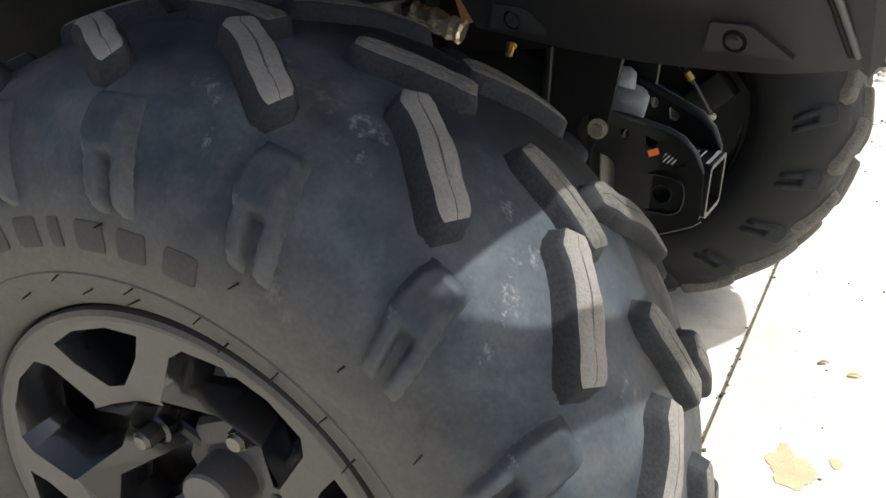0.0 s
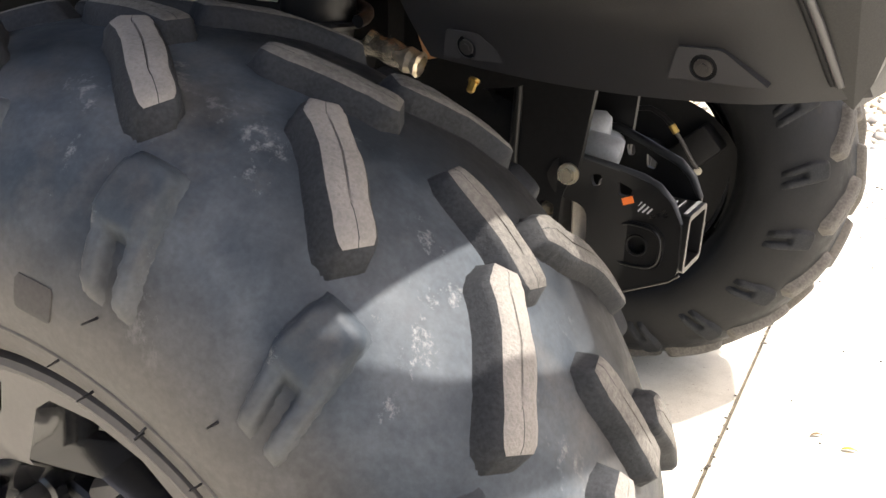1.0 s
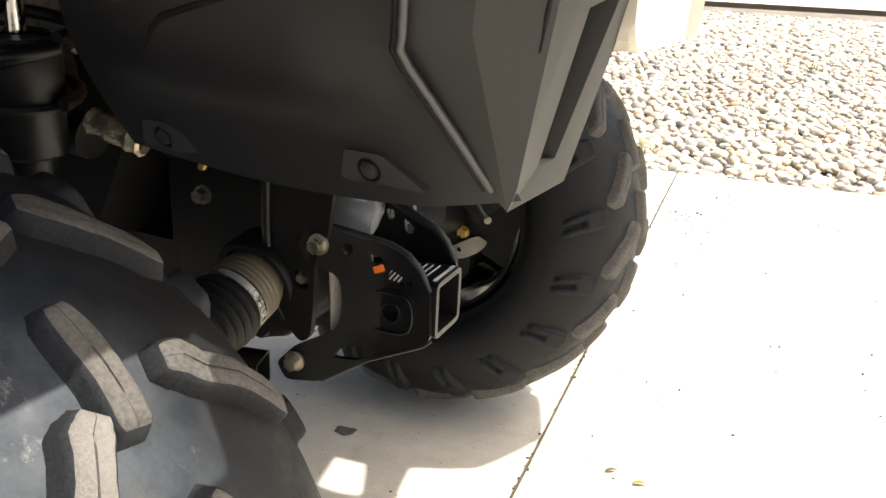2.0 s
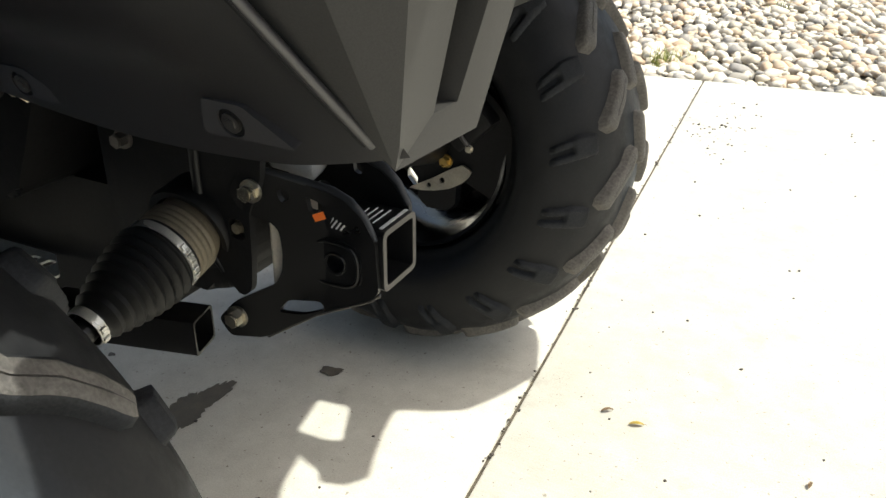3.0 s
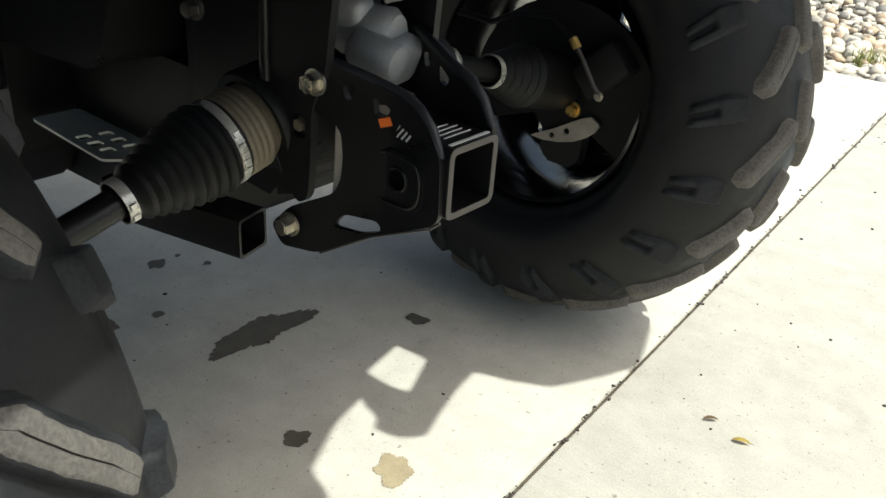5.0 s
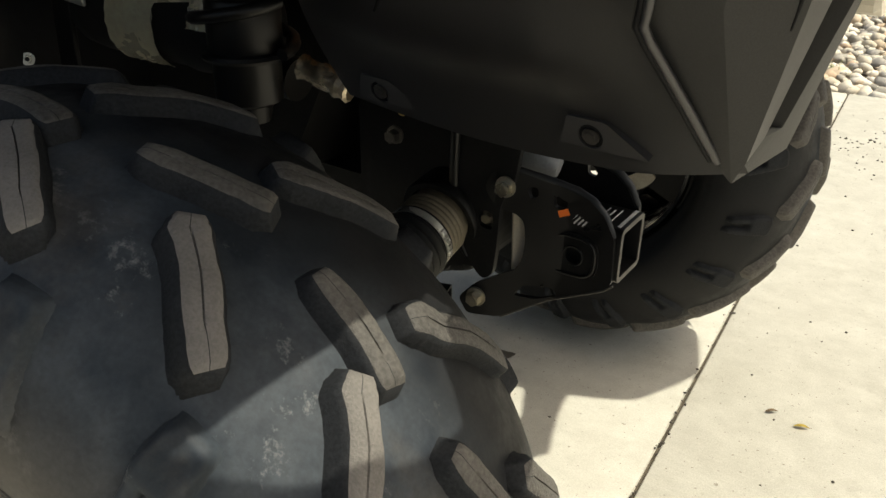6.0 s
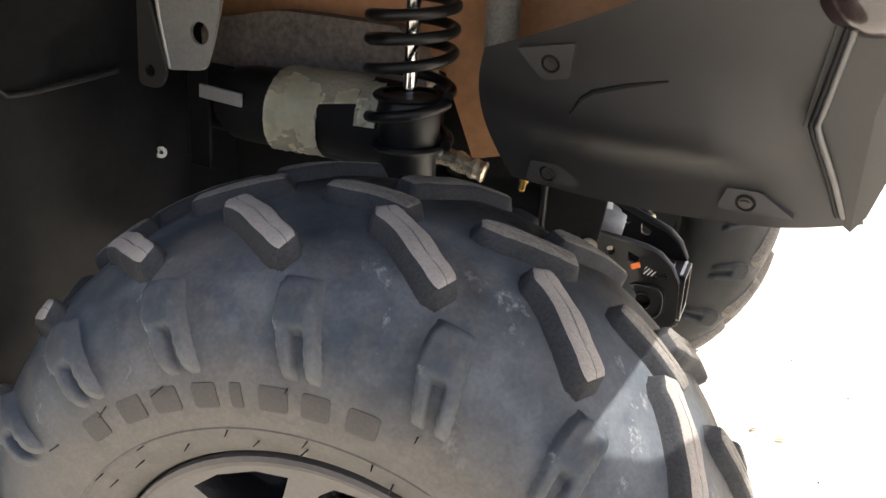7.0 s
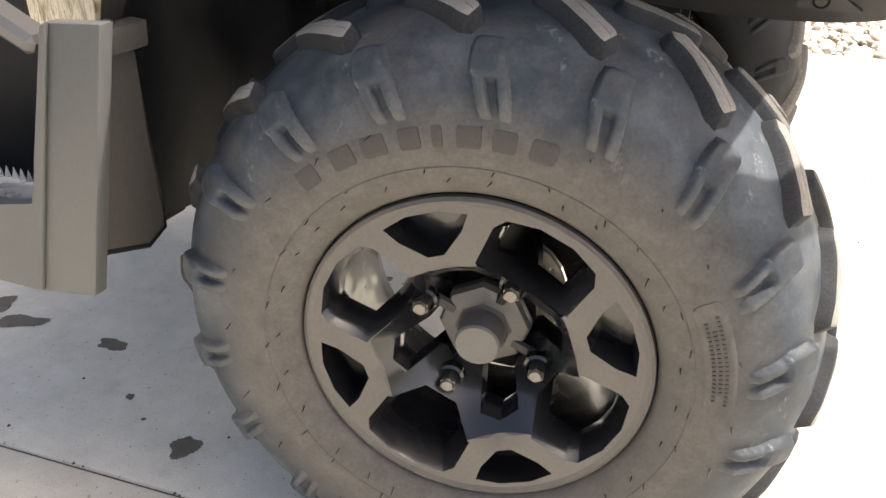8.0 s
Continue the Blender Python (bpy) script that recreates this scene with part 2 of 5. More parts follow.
def camo_material():
    """Printed camouflage film: pale grass blades, tan and rust patches over plastic."""
    m, nt, b = nodes_of("printed_camouflage_film")
    blades = texture(nt, "ShaderNodeTexNoise", 55, 6, stretch=(2.6, 1, 0.30), rough=0.75)
    patch = texture(nt, "ShaderNodeTexNoise", 9, 5)
    c = ramp(nt, blades.outputs[0], [(0.34, (0.07, 0.055, 0.035)), (0.44, (0.34, 0.29, 0.20)), (0.52, (0.56, 0.51, 0.39)), (0.60, (0.20, 0.165, 0.10)), (0.70, (0.62, 0.58, 0.47))]).outputs[0]
    f = ramp(nt, patch.outputs[0], [(0.52, (0, 0, 0)), (0.62, (1, 1, 1))])
    c = mix(nt, f.outputs[0], c, mix(nt, blades.outputs[0], (0.36, 0.22, 0.12), (0.66, 0.56, 0.42)))
    nt.links.new(c, b.inputs["Base Color"])
    b.inputs["Roughness"].default_value = 0.45
    return m


def stone_material():
    """Washed river stones: each its own grey, buff, rust or white, with fine speckle."""
    m, nt, b = nodes_of("washed_river_stone")
    info = nt.nodes.new("ShaderNodeObjectInfo")
    geo = nt.nodes.new("ShaderNodeNewGeometry")
    add = nt.nodes.new("ShaderNodeMath")
    add.operation = "ADD"
    nt.links.new(info.outputs["Random"], add.inputs[0])
    nt.links.new(geo.outputs["Random Per Island"], add.inputs[1])
    fr = nt.nodes.new("ShaderNodeMath")
    fr.operation = "FRACT"
    nt.links.new(add.outputs[0], fr.inputs[0])
    r = ramp(nt, fr.outputs[0], [(0.0, (0.62, 0.55, 0.43)), (0.18, (0.30, 0.28, 0.24)), (0.3, (0.72, 0.65, 0.53)), (0.45, (0.55, 0.42, 0.28)), (0.55, (0.22, 0.21, 0.20)), (0.68, (0.66, 0.59, 0.48)), (0.8, (0.54, 0.37, 0.23)), (0.88, (0.80, 0.74, 0.64)), (1.0, (0.45, 0.42, 0.36))])
    r.color_ramp.interpolation = "CONSTANT"
    sp = texture(nt, "ShaderNodeTexNoise", 120, 6, rough=0.7)
    c = mix(nt, 0.3, r.outputs[0], ramp(nt, sp.outputs[0], [(0.3, (0.2, 0.18, 0.15)), (0.7, (0.75, 0.70, 0.60))]).outputs[0])
    nt.links.new(c, b.inputs["Base Color"])
    b.inputs["Roughness"].default_value = 0.75
    bump(nt, b, sp.outputs[0], 0.2, 0.002)
    return m


low_gloss(MAT_RUBBER, 0.25)
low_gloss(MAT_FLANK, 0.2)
low_gloss(MAT_LINER, 0.2)
low_gloss(MAT_BOOT, 0.3)
low_gloss(MAT_STEEL, 0.32)
low_gloss(MAT_PLASTIC, 0.9)
low_gloss(MAT_TAIL, 0.3)
MAT_CAMO = camo_material()
MAT_STONE = stone_material()


# ---- mesh helpers ----
def part(name, bm, material, parent=None, label="", smooth=35, kind="", category="", group=""):
    """Link a bmesh as one mesh object, under a thing or a part, keeping world coordinates of the parent's space."""
    me = bpy.data.meshes.new(name)
    bmesh.ops.recalc_face_normals(bm, faces=bm.faces)
    bm.to_mesh(me)
    bm.free()
    for mt in material if isinstance(material, (list, tuple)) else [material]:
        me.materials.append(mt)
    if smooth:
        me.polygons.foreach_set("use_smooth", [True] * len(me.polygons))
        me.set_sharp_from_angle(angle=radians(smooth))
    ob = new(name, me)
    if parent is not None:
        ob.parent = parent
    return tagged(ob, label, category, group, kind)


def box(bm, sx, sy, sz, m=None, bevel=0.0, seg=1):
    r = bmesh.ops.create_cube(bm, size=1.0, matrix=(m or Matrix()) @ Matrix.Diagonal((sx, sy, sz, 1)))
    if bevel:
        ed = list({e for v in r["verts"] for e in v.link_edges})
        bmesh.ops.bevel(bm, geom=ed, offset=bevel, segments=seg, affect="EDGES", profile=0.5)


def cyl(bm, r1, r2, depth, m=None, seg=24, cap=True):
    bmesh.ops.create_cone(bm, cap_ends=cap, segments=seg, radius1=r1, radius2=r2, depth=depth, matrix=m or Matrix())


def between(a, b):
    """A pose at the middle of a and b whose z axis runs from a to b."""
    a, b = Vector(a), Vector(b)
    return Matrix.Translation((a + b) / 2) @ (b - a).to_track_quat("Z", "Y").to_matrix().to_4x4()


def rod(bm, a, b, r, seg=16, r2=None):
    cyl(bm, r, r if r2 is None else r2, (Vector(b) - Vector(a)).length, between(a, b), seg)


def bar(bm, a, b, w, h, bevel=0.0):
    box(bm, w, h, (Vector(b) - Vector(a)).length, between(a, b), bevel)


def sweep(bm, pts, r, seg=10):
    """A round bar along a line of points."""
    pts = [Vector(p) for p in pts]
    rings = []
    up = Vector((0.13, 0.21, 0.97)).normalized()
    for i, p in enumerate(pts):
        d = (pts[min(i + 1, len(pts) - 1)] - pts[max(i - 1, 0)]).normalized()
        u = d.cross(up)
        u = u.normalized() if u.length > 1e-4 else d.orthogonal().normalized()
        v = d.cross(u)
        rr = r[i] if isinstance(r, (list, tuple)) else r
        rings.append([bm.verts.new(p + rr * (math.cos(2 * math.pi * k / seg) * u + math.sin(2 * math.pi * k / seg) * v)) for k in range(seg)])
    for a, b in zip(rings, rings[1:]):
        for k in range(seg):
            bm.faces.new((a[k], a[(k + 1) % seg], b[(k + 1) % seg], b[k]))
    bm.faces.new(rings[0])
    bm.faces.new(rings[-1][::-1])


def lathe(bm, profile, seg=96, m=None, closed=False):
    """Turn a profile of (radius, place along y) round the y axis."""
    m = m or Matrix()
    rings = []
    for r, y in profile:
        rings.append([bm.verts.new(m @ Vector((r * math.cos(2 * math.pi * k / seg), y, r * math.sin(2 * math.pi * k / seg)))) for k in range(seg)])
    pairs = list(zip(rings, rings[1:]))
    if closed:
        pairs.append((rings[-1], rings[0]))
    for a, b in pairs:
        for k in range(seg):
            bm.faces.new((a[k], a[(k + 1) % seg], b[(k + 1) % seg], b[k]))


def prism(bm, pts, lo, hi, m=None, bevel=0.0, seg=1):
    """A flat outline in the local xy plane, thickened from lo to hi along local z."""
    m = m or Matrix()
    a = [bm.verts.new(m @ Vector((x, y, lo))) for x, y in pts]
    b = [bm.verts.new(m @ Vector((x, y, hi))) for x, y in pts]
    n = len(pts)
    fs = [bm.faces.new(a[::-1]), bm.faces.new(b)]
    for k in range(n):
        fs.append(bm.faces.new((a[k], a[(k + 1) % n], b[(k + 1) % n], b[k])))
    if bevel:
        bmesh.ops.bevel(bm, geom=list({e for f in fs for e in f.edges}), offset=bevel, segments=seg, affect="EDGES", profile=0.5)


def hexhead(bm, centre, axis, r, h, flange=1.35):
    """A flanged hexagon bolt head standing out along axis from centre."""
    c, a = Vector(centre), Vector(axis).normalized()
    rod(bm, c, c + a * h * 0.25, r * flange, 20)
    rod(bm, c + a * h * 0.2, c + a * h, r, 6)
    rod(bm, c + a * h, c + a * (h + 0.0012), r * 0.75, 12)


def plate(bm, outline, holes, lo, hi, m=None, bevel=0.0):
    """A plate in local xy with holes through it, thickened along local z."""
    m = m or Matrix()
    loops = [outline] + list(holes)
    edges, rims = [], []
    flat = bmesh.new()
    for lp in loops:
        vs = [flat.verts.new((x, y, 0)) for x, y in lp]
        for k in range(len(vs)):
            edges.append(flat.edges.new((vs[k], vs[(k + 1) % len(vs)])))
    bmesh.ops.triangle_fill(flat, use_beauty=True, use_dissolve=False, edges=edges)
    flat.verts.index_update()
    top = [bm.verts.new(m @ Vector((v.co.x, v.co.y, hi))) for v in flat.verts]
    bot = [bm.verts.new(m @ Vector((v.co.x, v.co.y, lo))) for v in flat.verts]
    for f in flat.faces:
        ids = [v.index for v in f.verts]
        bm.faces.new([top[i] for i in ids])
        bm.faces.new([bot[i] for i in ids[::-1]])
    for e in flat.edges:
        if len(e.link_faces) == 1:
            i, j = e.verts[0].index, e.verts[1].index
            bm.faces.new((top[i], top[j], bot[j], bot[i]))
    flat.free()


def circle(x, y, r, n=20):
    return [(x + r * math.cos(2 * math.pi * k / n), y + r * math.sin(2 * math.pi * k / n)) for k in range(n)]


def rounded(pts, r, n=4):
    """The outline with its corners rounded."""
    out = []
    for i, p in enumerate(pts):
        p, a, b = Vector(p), Vector(pts[i - 1]), Vector(pts[(i + 1) % len(pts)])
        ra = min(r, (a - p).length * 0.45)
        rb = min(r, (b - p).length * 0.45)
        s, e = p + (a - p).normalized() * ra, p + (b - p).normalized() * rb
        for k in range(n + 1):
            t = k / n
            out.append(tuple((1 - t) ** 2 * s + 2 * t * (1 - t) * p + t * t * e))
    return out


SIDE = Matrix(((1, 0, 0, 0), (0, 0, 1, 0), (0, 1, 0, 0), (0, 0, 0, 1)))  # outline x, z; thickness along world y
REAR = Matrix(((0, 0, 1, 0), (1, 0, 0, 0), (0, 1, 0, 0), (0, 0, 0, 1)))  # outline y, z; thickness along world x


# ---- ground ----
bm = bmesh.new()
g = [bm.verts.new(p) for p in ((-80, -80, -0.05), (80, -80, -0.05), (80, 80, -0.05), (-80, 80, -0.05))]
bm.faces.new(g)
ground = part("ground", bm, MAT_EARTH, None, "pale dusty ground under driveway slabs and river stones", kind="structure", category="ground")
TURN = Matrix.Translation((0.196, 1.0, 0)) @ Matrix.Rotation(radians(3.1), 4, "Z")
EDGE = math.tan(radians(4.2))     # the far edge of the driveway runs a little askew
G = 0.0024


def driveway_slab(x0, x1, y0, y1, skew=0.0):
    """One cast slab with slightly rounded arrises; skew shears its far edge."""
    bm = bmesh.new()
    prism(bm, [(x0, y0), (x1, y0), (x1, y1 + skew * x1), (x0, y1 + skew * x0)], -0.10, 0.0, TURN, 0.005, 2)
    part("concrete_slab", bm, MAT_CONCRETE, ground)


for x0, x1 in ((-6.4, -3.2 - G), (-3.2 + G, -G), (G, 3.2), (3.2 + 2 * G, 6.4)):
    driveway_slab(x0, x1, -4.2, -1.0 - G)
    driveway_slab(x0, x1, -1.0 + G, 2.06, EDGE)
bm = bmesh.new()
box(bm, 0.03, 6.2, 0.02, TURN @ pose(0, -1.0, -0.0155))
box(bm, 12.8, 0.03, 0.02, TURN @ pose(0, -1.0, -0.0155))
part("joint_filler", bm, MAT_JOINT, ground)
# a second paved strip beyond the stones, with a dark edging board
bm = bmesh.new()
prism(bm, [(-12, 13.0), (12, 19.5), (10, 28), (-14, 22)], -0.08, 0.0, None, 0.006)
part("far_pavement", bm, MAT_CONCRETE, ground)
bm = bmesh.new()
bar(bm, (-12, 12.93, -0.01), (12, 19.43, -0.01), 0.06, 0.10, 0.004)
part("edging_board", bm, MAT_BOARD, ground)

# ---- the vehicle ----
HUB_Z, AXLE_X, MID_Y = 0.3386, 0.0061, 0.588
atv = new("quad_bike")
tagged(atv, "charcoal quad bike with dusty knobby tyres on concrete", "quad bike")
PITCHES = 18
STEP = 2 * math.pi / PITCHES
CENTRE = 0.080     # the tyre's middle, inboard of the wheel nuts
PROFILE = [(0.162, -0.084), (0.1763, -0.098), (0.1764, -0.1175), (0.1785, -0.1215), (0.1835, -0.1265), (0.192, -0.1320), (0.205, -0.1375), (0.222, -0.1415), (0.240, -0.1410), (0.258, -0.1375), (0.275, -0.1305),
           (0.293, -0.1185), (0.308, -0.103), (0.3195, -0.083), (0.328, -0.057), (0.332, -0.028), (0.3335, 0.0)]
PROFILE = PROFILE + [(r, -u if r > 0.2 else -u - 0.028) for r, u in PROFILE[-2::-1]]


def carcass(u):
    """The tyre's radius at u metres from its middle, on the tread side."""
    a = abs(u)
    side = [(r, -v) for r, v in PROFILE if v <= 0 and r >= 0.24]
    for (r0, v0), (r1, v1) in zip(side, side[1:]):
        if v1 <= a <= v0:
            return r1 + (r0 - r1) * (a - v1) / (v0 - v1)
    return 0.24


def at_tread(angle, u, r):
    return Vector((r * math.cos(angle), CENTRE + u, r * math.sin(angle)))


def lug(bm, line, width, top, flare=0.0070, rise=0.0125):
    """A tread bar along a line of (degrees, u): a worn, rounded top over flared flanks that run into the carcass, with a short thin sipe."""
    rows = []
    rnd = random.Random(int(abs(line[0][0]) * 100) + len(line))
    fine, wide = [], []
    for k in range((len(line) - 1) * 3 + 1):
        a, t = min(k // 3, len(line) - 2), k / 3 - min(k // 3, len(line) - 2)
        fine.append((line[a][0] * (1 - t) + line[a + 1][0] * t, line[a][1] * (1 - t) + line[a + 1][1] * t))
        wide.append(width[a] * (1 - t) + width[a + 1] * t + rnd.uniform(-0.0009, 0.0009))
    line, width = fine, wide
    n = len(line)
    steps = [(-1, 0.5, flare, 0.0), (-1, 0.5, flare * 0.5, 0.30), (-1, 0.5, 0.0022, 0.72), (-1, 0.5, -0.0006, 0.93), (-1, 0.5, -0.0034, 1.0), (-1, 0, 0.0006, 1.0), (-1, 0, 0.0002, 0.90)]
    steps = steps + [(1, k, o, l) for _, k, o, l in steps[::-1]]
    for i in range(-2, n + 2):
        j = min(max(i, 0), n - 1)
        deg, u = line[j]
        d0, u0 = line[max(j - 2, 0)]
        d1, u1 = line[min(j + 2, n - 1)]
        tang = Vector((radians(d1 - d0) * 0.33, u1 - u0)).normalized()
        side = Vector((-tang.y, tang.x))
        w = width[j] if isinstance(width, (list, tuple)) else width
        row = []
        over = -i if i < 0 else (i - n + 1 if i >= n else 0)
        for s, part_w, out, lift in steps:
            sipe = part_w == 0 and lift < 0.95
            if sipe and (i < 3 or i > n - 5):
                lift = 1.0
            ww = w * part_w + out
            if over:
                ww *= (1, 0.80, 0.72)[over]
                lift = min(lift, (1, 0.90, 0.0)[over])
            uu = u + side.y * s * ww
            ang = radians(deg) + side.x * s * ww / 0.33
            if over:
                k = (-1 if i < 0 else 1) * (0, 0.0035, 0.0105)[over]
                uu += tang.y * k
                ang += tang.x * k / 0.33
            base = carcass(uu) - 0.003
            row.append(bm.verts.new(at_tread(ang, uu, base + (min(top, carcass(uu) + rise) - base) * lift)))
        rows.append(row)
    m = len(steps)
    for r, (a, b) in enumerate(zip(rows, rows[1:])):
        for k in range(m - 1):
            f = bm.faces.new((a[k], a[k + 1], b[k + 1], b[k]))
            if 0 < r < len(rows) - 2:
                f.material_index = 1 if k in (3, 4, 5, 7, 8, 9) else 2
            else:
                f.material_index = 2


def knob_height(deg, r):
    """Relief of a shoulder knob: a low rounded cap over two thin legs that fade down the sidewall."""
    def soft(x):
        x = min(1.0, max(0.0, x))
        return x * x * (3 - 2 * x)
    t = (r - 0.246) / 0.046
    h = 0.0
    for c0, c1 in ((-6.3, -3.5), (-2.6, 0.6)):
        c = c0 + (c1 - c0) * min(1.0, max(0.0, t))
        h = max(h, 0.0085 * soft((1.25 - abs(deg - c)) / 0.40) * soft((r - 0.251) / 0.012) * soft((0.303 - r) / 0.010))
    d = (abs((deg + 1.2) / 2.8) ** 5 + abs((r - 0.2955) / 0.0135) ** 5) ** (1 / 5)
    h = max(h, 0.0105 * soft((1.10 - d) / 0.24))
    return h - 0.0008


def sidewall_knob(bm):
    """A shoulder block whose two legs run down the sidewall round a hollow, as one moulded relief."""
    side = [(r, v) for r, v in PROFILE if v <= 0 and r > 0.23]

    def at(deg, r, out):
        for (ra, va), (rb, vb) in zip(side, side[1:]):
            if ra <= r <= rb:
                t = (r - ra) / (rb - ra)
                nrm = Vector((abs(vb - va), -(rb - ra))).normalized()
                return at_tread(radians(deg), va + (vb - va) * t + nrm.y * out, r + nrm.x * out)
    rows = []
    for i in range(25):
        r = 0.2435 + 0.0665 * i / 24
        rows.append([bm.verts.new(at(-9.2 + 12.7 * k / 28, r, knob_height(-9.2 + 12.7 * k / 28, r))) for k in range(29)])
    for a, b in zip(rows, rows[1:]):
        for k in range(28):
            bm.faces.new((a[k], a[k + 1], b[k + 1], b[k]))


OUTER = [(-0.9, -0.0865), (2.0, -0.0745), (5.0, -0.0590), (7.6, -0.0475), (8.8, -0.0425), (9.5, -0.0370)]
OUTER_W = [0.0175, 0.0195, 0.0195, 0.0200, 0.0225, 0.0180]
# the middle bars bend outwards on every other pitch, and the inner bars reach further in between
MIDDLE = ([(-13.3, 0.0065), (-10.0, 0.0), (-6.5, -0.006), (-4.0, -0.010), (-2.0, -0.0125)], [(-12.6, -0.0205), (-10.6, -0.0165), (-7.5, -0.0125), (-4.5, -0.010), (-1.8, -0.0085)])
INNER = ([(a - 0.6 + 0.8 * (k > 3), -u - 0.003 * k * (k > 2)) for k, (a, u) in enumerate(OUTER)], [(a - 0.6, -u) for a, u in OUTER])


def mesh_piece(name, bm, mats, smooth=35):
    me = bpy.data.meshes.new(name)
    bmesh.ops.recalc_face_normals(bm, faces=bm.faces)
    bm.to_mesh(me)
    bm.free()
    for mt in mats:
        me.materials.append(mt)
    me.polygons.foreach_set("use_smooth", [True] * len(me.polygons))
    me.set_sharp_from_angle(angle=radians(smooth))
    return me


def piece(name, me, parent, m, label=""):
    ob = new(name, me)
    ob.parent = parent
    ob.matrix_basis = m
    return tagged(ob, label)


def spin(deg):
    return Matrix.Rotation(-radians(deg), 4, "Y")


def polar(deg, r):
    return (r * math.cos(radians(deg)), r * math.sin(radians(deg)))


def spoke_face(bm):
    """The cast face of the rim: a disc cut by four small pockets, four windows and the star-shaped middle, with walls that slope inwards."""
    def face_y(r):
        return -0.0420 if r > 0.104 else -0.0420 + (0.104 - r) * 1.35

    outline = [polar(360 * k / 72, 0.1655) for k in range(72)]
    holes, pocket = [], []
    for k in range(4):
        al, be = 19 + 90 * k, 63.5 + 90 * k
        holes.append([polar(al + d, r) for d, r in ((-15.5, 0.157), (-6, 0.1605), (6, 0.1605), (15.5, 0.157), (13, 0.139), (4, 0.116), (-4, 0.116), (-13, 0.139))])
        pocket.append(True)
        holes.append([polar(be + d, r) for d, r in ((-21, 0.147), (-17, 0.157), (-6, 0.161), (6, 0.161), (17, 0.157), (21, 0.147), (27, 0.108), (13, 0.0835), (-13, 0.0835), (-27, 0.108))])
        pocket.append(False)
    star = []
    for k in range(4):
        al, be = 19 + 90 * k, 63.5 + 90 * k
        star += [polar(al - 14, 0.088), polar(al, 0.093), polar(al + 14, 0.088), polar(be - 27, 0.060), polar(be - 12, 0.050), polar(be + 12, 0.050), polar(be + 27, 0.060)]
    holes.append(star)
    pocket.append(False)
    flat = bmesh.new()
    edges = []
    loops = []
    for lp in [outline] + holes:
        vs = [flat.verts.new((x, 0, z)) for x, z in lp]
        loops.append([Vector((x, 0, z)) for x, z in lp])
        edges += [flat.edges.new((vs[i], vs[(i + 1) % len(vs)])) for i in range(len(vs))]
    bmesh.ops.triangle_fill(flat, use_beauty=True, use_dissolve=False, edges=edges)
    bmesh.ops.subdivide_edges(flat, edges=[e for e in flat.edges if len(e.link_faces) == 2 and e.calc_length() > 0.03], cuts=1)
    for k in range(4):
        n = Vector((math.cos(radians(19 + 90 * k)), 0, math.sin(radians(19 + 90 * k))))
        bmesh.ops.bisect_plane(flat, geom=flat.verts[:] + flat.edges[:] + flat.faces[:], dist=1e-5, plane_co=n * 0.0985, plane_no=n)
    bmesh.ops.triangulate(flat, faces=flat.faces)
    flat.verts.index_update()
    top = [bm.verts.new((v.co.x, face_y(math.hypot(v.co.x, v.co.z)), v.co.z)) for v in flat.verts]
    for f in flat.faces:
        c = f.calc_center_median()
        bm.faces.new([top[v.index] for v in f.verts]).material_index = 0 if max(abs(c.x * math.cos(radians(a)) + c.z * math.sin(radians(a))) for a in (19, 109)) > 0.0985 or math.hypot(c.x, c.z) > 0.118 else 1
    for vs, deep in zip(loops[1:], pocket):
        cx, cz = sum(v.x for v in vs) / len(vs), sum(v.z for v in vs) / len(vs)
        ids = [min(flat.verts, key=lambda w: (w.co - v).length).index for v in vs]
        star_hole = math.hypot(cx, cz) < 0.01
        rings = [[top[i] for i in ids]]
        for shrink, dy in ((0.975, 0.002), (0.86 if not star_hole else 0.95, 0.013), (0.74 if not star_hole else 0.93, 0.027), (0.73 if not star_hole else 0.95, 0.036)):
            rings.append([bm.verts.new((cx + (v.x - cx) * shrink, face_y(math.hypot(v.x, v.z)) + dy, cz + (v.z - cz) * shrink)) for v in vs])
        for a, b in zip(rings, rings[1:]):
            for k in range(len(vs)):
                bm.faces.new((a[k], a[(k + 1) % len(vs)], b[(k + 1) % len(vs)], b[k])).material_index = 1
        if deep:
            bm.faces.new(rings[-1]).material_index = 1
    flat.free()


